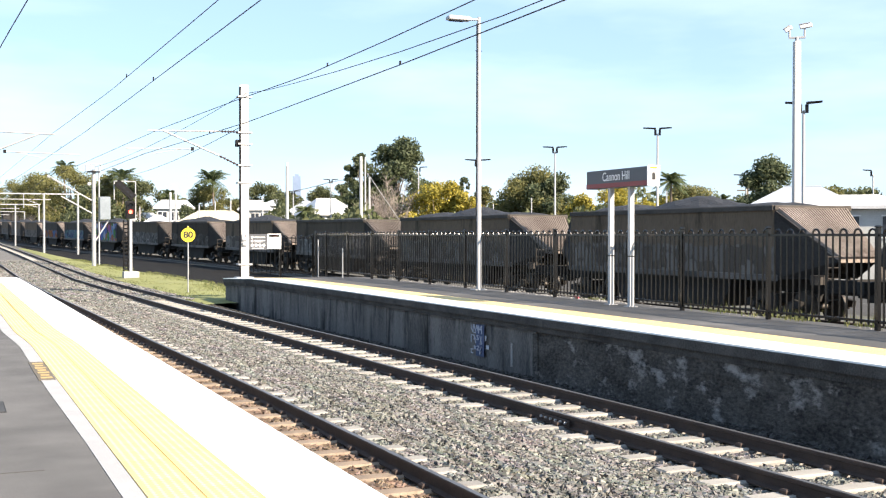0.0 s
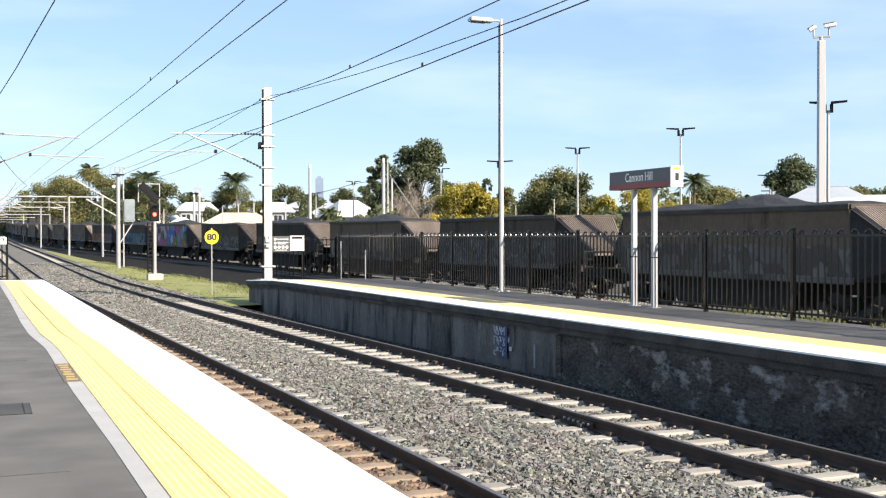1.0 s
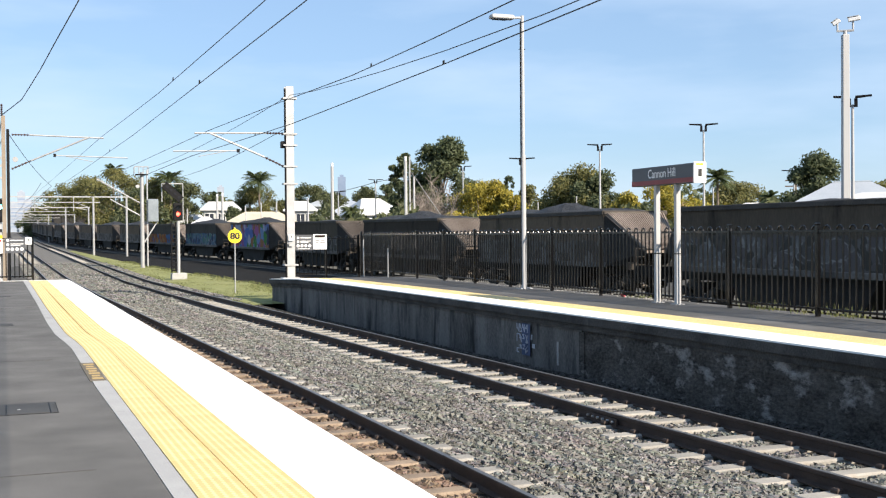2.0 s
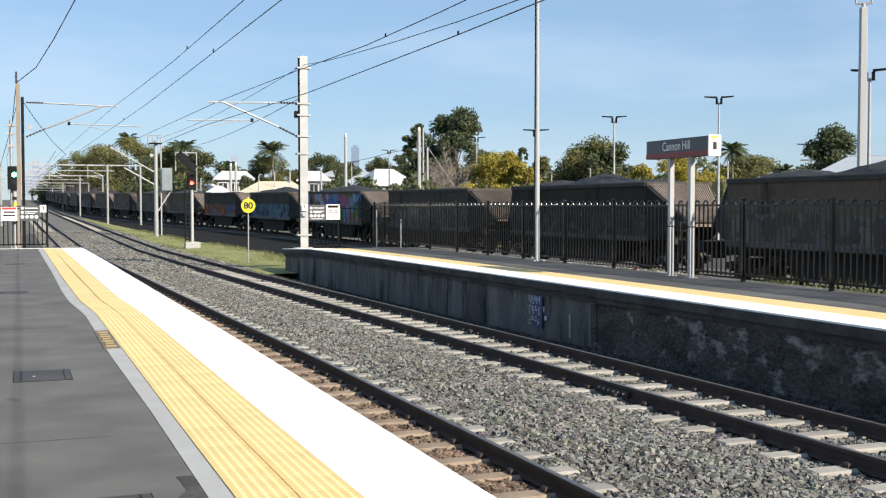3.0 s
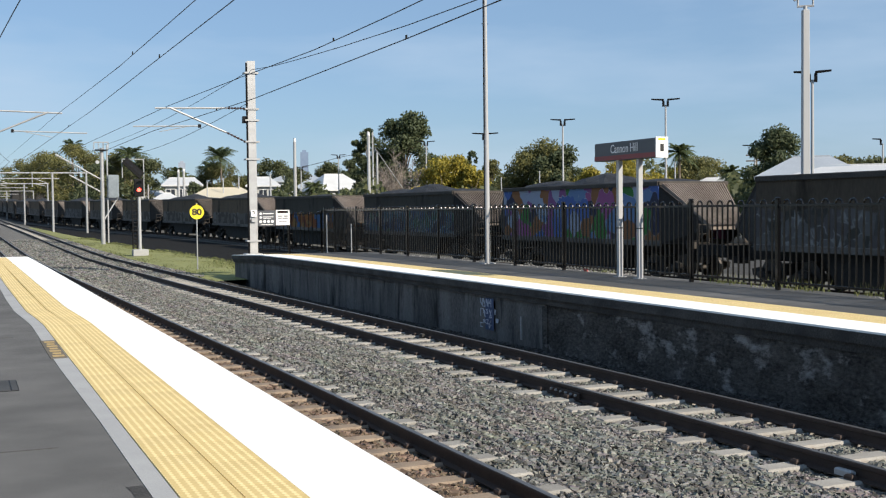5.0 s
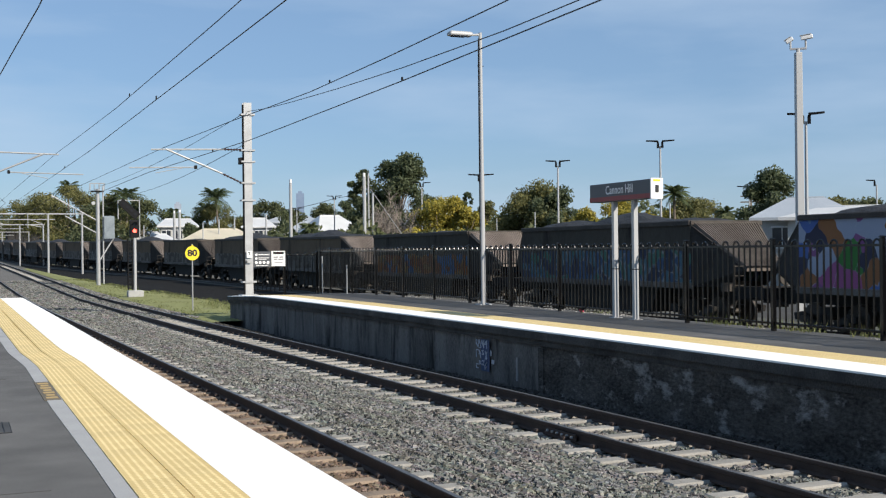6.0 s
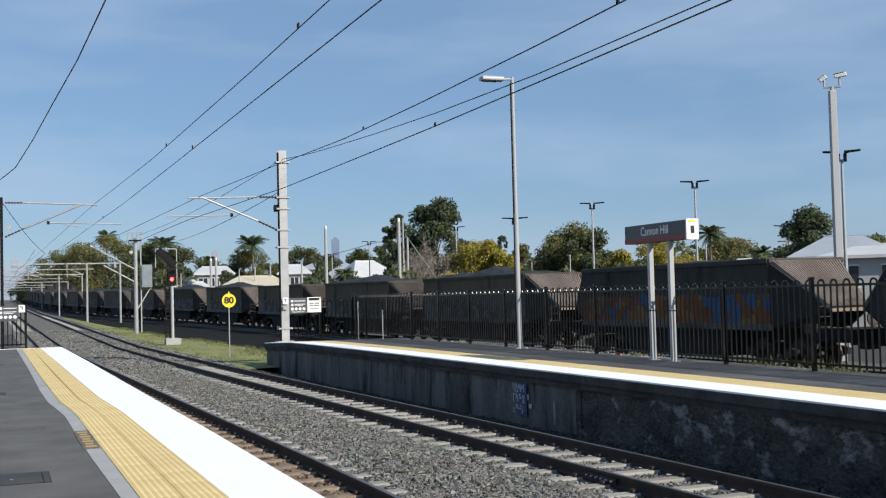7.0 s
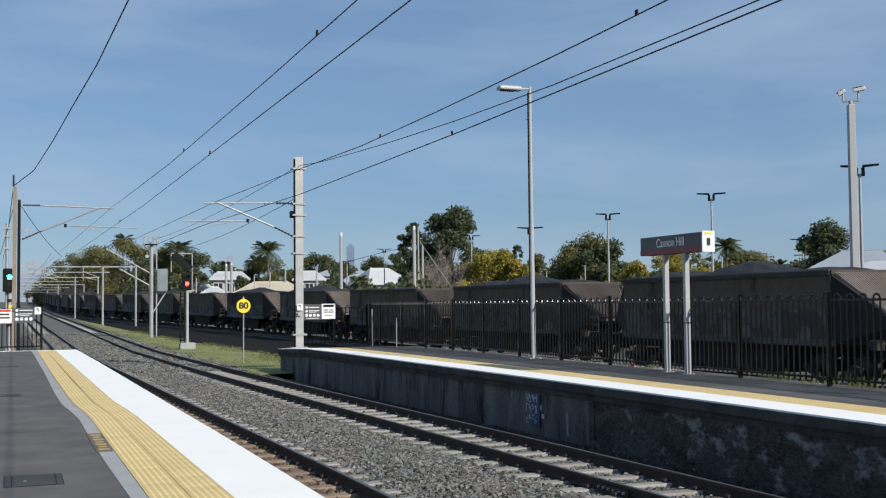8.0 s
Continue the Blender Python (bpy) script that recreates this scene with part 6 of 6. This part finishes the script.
def build_trees():
    tree("tree", 20.9, 122, 7.6, 11.9, LEAF_DARK, "tall dense dark green tree beside the goods yard", 21, n=5200, size=0.34, lobes=24, trunk=0.5, low=0.22)
    tree("tree", 19.2, 121, 4.1, 10.3, LEAF_DARK, "tall dense dark green tree beside the goods yard", 22, n=2600, size=0.34, lobes=14)
    bare_tree(20.75, 96, 5.2, 6.9, 4)
    bare_tree(19.6, 99, 3.0, 5.4, 6)
    tree("tree", 22.9, 96, 5.8, 6.1, LEAF_GOLD, "bushy tree covered in golden yellow blossom", 23, n=3600, size=0.24, lobes=18, low=0.2)
    tree("tree", 24.1, 95, 3.2, 5.0, LEAF_GOLD, "bushy tree covered in golden yellow blossom", 24, n=1800, size=0.24, low=0.2)
    tree("tree", 32, 95, 6.6, 5.5, LEAF_GOLD, "bushy tree covered in golden yellow blossom", 25, n=2800, size=0.24, low=0.15)
    tree("tree", 30.4, 102, 3.4, 4.9, LEAF_GOLD, "bushy tree covered in golden yellow blossom", 26, n=1800, size=0.24, low=0.15)
    tree("tree", 27.6, 110, 7.3, 7.7, LEAF_OLIVE, "broad rounded olive green tree", 27, n=4200, size=0.3, lobes=22, low=0.16)
    tree("tree", 29, 108, 5.4, 6.9, LEAF_DARK, "broad rounded dark green tree", 28, n=3200, size=0.3, lobes=16, low=0.16)
    tree("tree", 15.7, 178, 6.4, 8.0, LEAF_GREEN, "rounded green tree above the houses", 52, n=2000, size=0.36, low=0.2)
    tree("tree", 25.3, 140, 4.6, 7.4, LEAF_OLIVE, "rounded olive green tree", 29, n=1600)
    tree("tree", 24.22, 220, 3.2, 12.8, LEAF_DARK, "narrow tiered conifer in the distance", 30, n=900, size=0.35, lobes=12, trunk=0.2, low=0.5)
    tree("tree", 14.4, 200, 7.8, 10.1, LEAF_GREEN, "rounded green tree above the houses", 31, n=2200, size=0.4, low=0.3)
    tree("tree", 16.9, 205, 7.3, 10.0, LEAF_GREEN, "rounded green tree above the houses", 32, n=2200, size=0.4, low=0.3)
    tree("tree", 18.3, 160, 4.1, 8.6, LEAF_DARK, "dark green tree above the houses", 33, n=1400, size=0.36)
    tree("tree", 35.5, 170, 9.3, 8.7, LEAF_OLIVE, "broad low olive green tree", 34, n=2800, size=0.4, lobes=18, low=0.2)
    tree("tree", 34.6, 168, 4.9, 7.0, LEAF_GOLD, "broad low yellow-green tree", 35, n=1400, size=0.36, low=0.2)
    tree("tree", 39.6, 84, 5.1, 6.9, LEAF_DARK, "dense dark green tree behind the sheds", 36, n=3600, size=0.26, lobes=18, low=0.2)
    tree("tree", 41.6, 92, 4.4, 5.2, LEAF_OLIVE, "rounded olive green tree behind the sheds", 37, n=1800, size=0.26)
    tree("tree", 43, 100, 4.9, 5.4, LEAF_GREEN, "rounded green tree behind the sheds", 38, n=1800, size=0.28)
    tree("tree", 3.9, 259, 11.9, 14.8, LEAF_OLIVE, "large olive green tree beyond the signal", 39, n=3000, size=0.4, lobes=16, low=0.48)
    tree("tree", 5.2, 225, 11.1, 14.5, LEAF_OLIVE, "large olive green tree beyond the signal", 40, n=3400, size=0.4, lobes=18, low=0.1)
    tree("tree", 7.3, 187, 8.4, 10.8, LEAF_OLIVE, "large olive green tree beyond the signal", 41, n=3000, size=0.36, lobes=16, low=0.1)
    tree("tree", 8.4, 173, 7.1, 9.7, LEAF_GREEN, "green tree beyond the signal", 42, n=2400, size=0.36, low=0.1)
    tree("tree", 6.3, 204, 9.2, 10.0, LEAF_DARK, "dark green tree beyond the signal", 43, n=2200, size=0.4, low=0.1)
    tree("tree", 2.3, 343, 13.4, 16.8, LEAF_OLIVE, "olive green tree far along the line", 44, n=1800, size=0.5)
    tree("tree", 1.6, 358, 12.2, 8.3, LEAF_DARK, "dark tree far along the line", 45, n=2600, size=0.5, lobes=18, low=0.05)
    tree("tree", 2.7, 372, 12.5, 9.4, LEAF_DARK, "dark tree far along the line", 46, n=2600, size=0.5, lobes=18, low=0.05)
    tree("tree", 3.3, 365, 9.2, 9.0, LEAF_DARK, "dark tree far along the line", 47, n=2000, size=0.45, low=0.05)
    tree("tree", 11.9, 189, 9.0, 9.6, LEAF_OLIVE, "bushy olive green tree under the palm", 48, n=3600, size=0.3, low=0.1)
    tree("tree", 10.6, 149, 3.4, 5.2, LEAF_DARK, "dark green garden tree", 49, n=1000, size=0.3, low=0.1)
    for az, d, w, h, seed in ((1.35, 415, 13, 10.6, 61), (1.9, 400, 13, 12.2, 62), (2.7, 385, 14, 13.4, 63), (3.4, 350, 12, 12.6, 64), (4.4, 300, 11, 12.0, 65), (5.8, 250, 9, 10.8, 66)):
        tree("tree", az, d, w, h, LEAF_DARK if seed % 2 else LEAF_OLIVE, "dull green tree far along the line", seed, n=1700, size=0.75, lobes=16, low=0.03)
    palm(11.85, 187, 12.0, 3.9, 1)
    tree("tree", 12.9, 192, 6.0, 7.6, LEAF_GREEN, "bushy green tree beside the palm", 50, n=2200, size=0.32, low=0.1)
    tree("tree", 10.95, 192, 5.0, 7.4, LEAF_DARK, "dark bushy tree beside the palm", 51, n=1800, size=0.32, low=0.1)
    palm(11.4, 192, 9.8, 2.8, 2)
    palm(7.57, 184, 11.9, 3.2, 3)
    palm(4.9, 233, 15.9, 3.2, 4)
    palm(34.5, 130, 8.5, 2.3, 5)
    palm(37, 140, 6.3, 1.8, 6)
    palm(9.8, 170, 8.0, 1.9, 7)
    palm(16.4, 120, 4.6, 1.4, 8)
    # continuous scrub and far woods
    rng = np.random.default_rng(77)
    for name, d0, d1, zl, zh, n, size, leaf, label in (("far_woods", 210, 330, -1, 13.0, 22000, 0.5, LEAF_GREEN, "continuous belt of far green trees"), ("yard_scrub", 96, 128, -0.5, 6.6, 26000, 0.24, LEAF_GREEN, "low green shrubs along the back of the goods yard")):
        az = radians(-3) + rng.random(n) * radians(52)
        clear = np.interp(np.degrees(az), [2, 3.0, 3.7, 5, 6.5, 8.2, 10, 12, 15, 20, 26, 40], [370, 330, 290, 200, 170, 152, 138, 122, 104, 84, 68, 50])
        d = np.maximum(d0 * (1.0 if d0 > 200 else 0.75), clear) + rng.random(n) * (d1 - d0)
        keep = np.degrees(az) > 1.2
        hgt = np.array([0.62 + 0.5 * noise.noise((a * 22, 3.1 + d0, 0)) + 0.25 * noise.noise((a * 70, 1.1, 0)) for a in az])
        dip = np.where((np.degrees(az) > 7.9) & (np.degrees(az) < 14.3) & (d0 < 200), 0.42, 1.0)
        z = zl + (zh - zl) * dip * np.clip(hgt, 0.15, 1.1) * rng.random(n) ** 0.6 * d / (d0 + 20)
        d, z, az = d[keep], z[keep], az[keep]
        n = len(d)
        p = np.stack([d * np.sin(az), d * np.cos(az), z], 1)
        a = rng.normal(0, 1, (n, 3))
        a /= np.linalg.norm(a, axis=1)[:, None]
        b = np.cross(a, rng.normal(0, 1, (n, 3)))
        b /= np.linalg.norm(b, axis=1)[:, None]
        s = size * (0.6 + rng.random((n, 1)))
        v = np.stack([p - a * s, p - b * s * 0.6, p + a * s, p + b * s * 0.6], 1).reshape(-1, 3)
        tagged(part(name, raw_mesh(name, v, np.arange(4 * n).reshape(n, 4), leaf), leaf), label, "trees", kind="stuff")


# ---- houses and far buildings ----
def house(name, az, dist, w, d, eaves, ridge, roof, label, turn=0.0, hip=0.25, windows=3, wall=None):
    x, y = dist * math.sin(radians(az)), dist * math.cos(radians(az))
    t = thing(name, x, y, -1.3, label, "house", rz=-az + turn)
    e, r = eaves + 1.3, ridge + 1.3
    part("wall", Shape().box(-w / 2, w / 2, -d / 2, d / 2, 0, e), wall or HOUSE_WALL, t)
    o = 0.5
    k = w * hip
    s = Shape().add([(-w / 2 - o, -d / 2 - o, e), (w / 2 + o, -d / 2 - o, e), (w / 2 + o, d / 2 + o, e), (-w / 2 - o, d / 2 + o, e), (-w / 2 + k, 0, r), (w / 2 - k, 0, r),
                     (-w / 2 - o, -d / 2 - o, e - 0.18), (w / 2 + o, -d / 2 - o, e - 0.18), (w / 2 + o, d / 2 + o, e - 0.18), (-w / 2 - o, d / 2 + o, e - 0.18)],
                    [(0, 1, 5, 4), (2, 3, 4, 5), (1, 2, 5), (3, 0, 4), (0, 6, 7, 1), (1, 7, 8, 2), (2, 8, 9, 3), (3, 9, 6, 0), (6, 9, 8, 7)])
    rf = part("roof", s, roof, t)
    part("ridge_cap", Shape().slab(-w / 2 + k, w / 2 - k, -0.12, 0.12, r - 0.05, r + 0.05, 0.02), roof, rf)
    for i in range(windows):
        wx = -w / 2 + (i + 0.5) * w / windows
        win = part("window", Shape().box(wx - 0.55, wx + 0.55, -d / 2 - 0.05, -d / 2 - 0.01, e - 1.75, e - 0.6), WINDOW, t)
        part("frame", Shape().box(wx - 0.62, wx + 0.62, -d / 2 - 0.07, -d / 2 - 0.051, e - 0.6, e - 0.52).box(wx - 0.62, wx + 0.62, -d / 2 - 0.07, -d / 2 - 0.051, e - 1.83, e - 1.75).box(wx - 0.03, wx + 0.03, -d / 2 - 0.07, -d / 2 - 0.051, e - 1.75, e - 0.6), WHITE_SIGN, win)
    return t


def build_houses():
    house("shed", 12.0, 148, 8.8, 9.0, 2.9, 4.45, ROOF_CREAM, "long low building with a cream metal roof", windows=4)
    house("house", 10.0, 163, 4.6, 8.0, 5.1, 6.2, ROOF_WHITE, "white house with a pale metal roof", hip=0.12)
    house("shed", 9.25, 150, 4.4, 7.0, 2.5, 3.9, ROOF_WHITE, "low white-roofed building beside the goods yard", hip=0.4)
    house("house", 8.7, 176, 4.0, 7.0, 3.50, 4.67, ROOF_WHITE, "white house with a pale metal roof")
    house("house", 17.4, 152, 5.4, 8.0, 4.10, 6.20, ROOF_WHITE, "white house with a white gabled roof", turn=20)
    house("house", 16.3, 165, 4.6, 7.0, 4.40, 5.60, ROOF_BLUE, "pale house with a blue-grey metal roof")
    house("house", 13.9, 175, 4.2, 8.0, 5.20, 6.60, ROOF_WHITE, "white house with a white metal roof")
    house("house", 15.6, 198, 9.5, 8.0, 6.40, 7.60, ROOF_BLUE, "long pale building with a grey metal roof", windows=6)
    house("house", 22.2, 150, 3.2, 6.0, 4.20, 5.40, ROOF_WHITE, "pale house between the trees")
    house("house", 28.2, 160, 3.0, 6.0, 3.20, 4.40, ROOF_WHITE, "pale house between the trees")
    house("house", 33.2, 150, 6.5, 7.0, 3.80, 5.20, ROOF_TILE, "house with a brown tiled roof")
    house("house", 36.2, 165, 4.6, 7.0, 4.60, 5.40, ROOF_WHITE, "low white building among trees")
    house("shed", 40.7, 74, 5.4, 8.0, 3.1, 4.4, ROOF_BLUE, "large shed with a pale blue metal roof", hip=0.3, windows=2)
    house("shed", 42.8, 72, 7.0, 8.0, 3.05, 3.75, ROOF_WHITE, "large shed with a white metal roof", windows=3)
    for az, d, w, h, m, label in ((15.95, 900, 6.2, 47, TOWER, "hazy blue-grey glass tower on the skyline"), (10.0, 1200, 7, 52, TOWER_PALE, "pale tower far off on the skyline"), (0.75, 1500, 9, 58, TOWER_PALE, "pale towers far off on the skyline"), (1.05, 1550, 11, 50, TOWER_PALE, "pale towers far off on the skyline"), (0.4, 1480, 10, 44, TOWER_PALE, "pale towers far off on the skyline"), (1.4, 1450, 9, 40, TOWER_PALE, "pale towers far off on the skyline")):
        t = thing("tower", d * math.sin(radians(az)), d * math.cos(radians(az)), -1.3, label, "tower", rz=-az)
        part("wall", Shape().box(-w / 2, w / 2, -w / 2, w / 2, 0, h + 1.3), m, t)
        part("plant_room", Shape().box(-w / 4, w / 4, -w / 4, w / 4, h + 1.3, h + 3), m, t)
        for i in range(6):
            part("window_band", Shape().box(-w / 2 * 0.9, w / 2 * 0.9, -w / 2 - 0.1, -w / 2 - 0.02, h * (0.35 + 0.1 * i), h * (0.38 + 0.1 * i)), TOWER, t)


def build_dark_shed():
    t = thing("dark_shed", 14.5, 290, -1.3, "long dark corrugated shed beyond the goods line", "shed")
    part("wall", Shape().box(-3.7, 3.7, -4, 4, 0, 8.0), DARK_SHEET, t)
    part("roof", Shape().prism([(-3.9, 7.9), (3.9, 8.7), (3.9, 8.85), (-3.9, 8.05)], -4.4, 4.4), DARK_SHEET, t)
    for i in range(5):
        part("post", Shape().box(-3.6 + i * 1.75, -3.45 + i * 1.75, -4.2, -4.01, 0, 7.9), UNDER, t)


def build_litter():
    """Pale grit and rubbish caught along the foot of the fence."""
    rng = random.Random(41)
    s = Shape()
    for centre, spread, n in ((20.6, 0.5, 70), (21.9, 0.25, 30), (23.4, 0.5, 60), (25.2, 0.35, 30), (28.0, 0.6, 36), (31.5, 0.9, 40), (16.2, 0.3, 14), (13.2, 0.3, 16)):
        for _ in range(n):
            x, y, r = 12.62 + rng.random() ** 1.5 * 0.4, rng.gauss(centre, spread), rng.uniform(0.006, 0.022)
            a, h = rng.random() * 3.14, r * rng.uniform(0.5, 1.2)
            ca, sa, w = math.cos(a) * r, math.sin(a) * r, rng.uniform(0.5, 1.6)
            s.add([(x - ca, y - sa, 0), (x + sa * w, y - ca * w, 0), (x + ca, y + sa, 0), (x - sa * w, y + ca * w, 0), (x + ca * 0.2, y + sa * 0.3, h)], [(3, 2, 1, 0), (0, 1, 4), (1, 2, 4), (2, 3, 4), (3, 0, 4)])
    tagged(part("fence_grit", s, surface("pale_grit", (0.26, 0.245, 0.22), (0.45, 0.43, 0.39), 0.9, 0, 6, 60, 0.2)), "pale grit and rubbish along the foot of the black fence", "litter", kind="stuff")
    t = thing("litter", 12.64, 22.0, 0.0, "crumpled red plastic wrapper at the foot of the fence", "litter")
    part("wrapper", Shape().add([(0, -0.11, 0), (0.04, 0.10, 0), (0.03, 0.12, 0.05), (-0.02, 0.02, 0.08), (0.0, -0.10, 0.05), (0.09, 0.0, 0.02)], [(0, 1, 2, 3, 4), (0, 4, 5), (4, 3, 5), (3, 2, 5), (2, 1, 5), (1, 0, 5)]), RED_PLASTIC, t)


build_ground()
build_near_platform()
build_covers()
build_far_platform()
build_tracks()
build_train()
build_fences()
build_name_sign()
build_masts()
build_wires()
build_signals()
build_poles()
build_trees()
build_houses()
build_dark_shed()
build_litter()
build_stones()
build_tactile_tiles()


def motions():
    for w in wagons:
        rows = []
        for i in range(17):
            t = i * 0.5
            rows.append((t, train_pose(w["run"] - SPEED * t)))
        walk(w, rows)
    # wheels roll with the train: one row for each frame keeps every turn under a right angle
    for ws, wy in turning:
        walk(ws, [(i / 30, pose(0, wy, 0.456, math.degrees(SPEED * i / 30 / 0.456) % 360)) for i in range(241)])


motions()
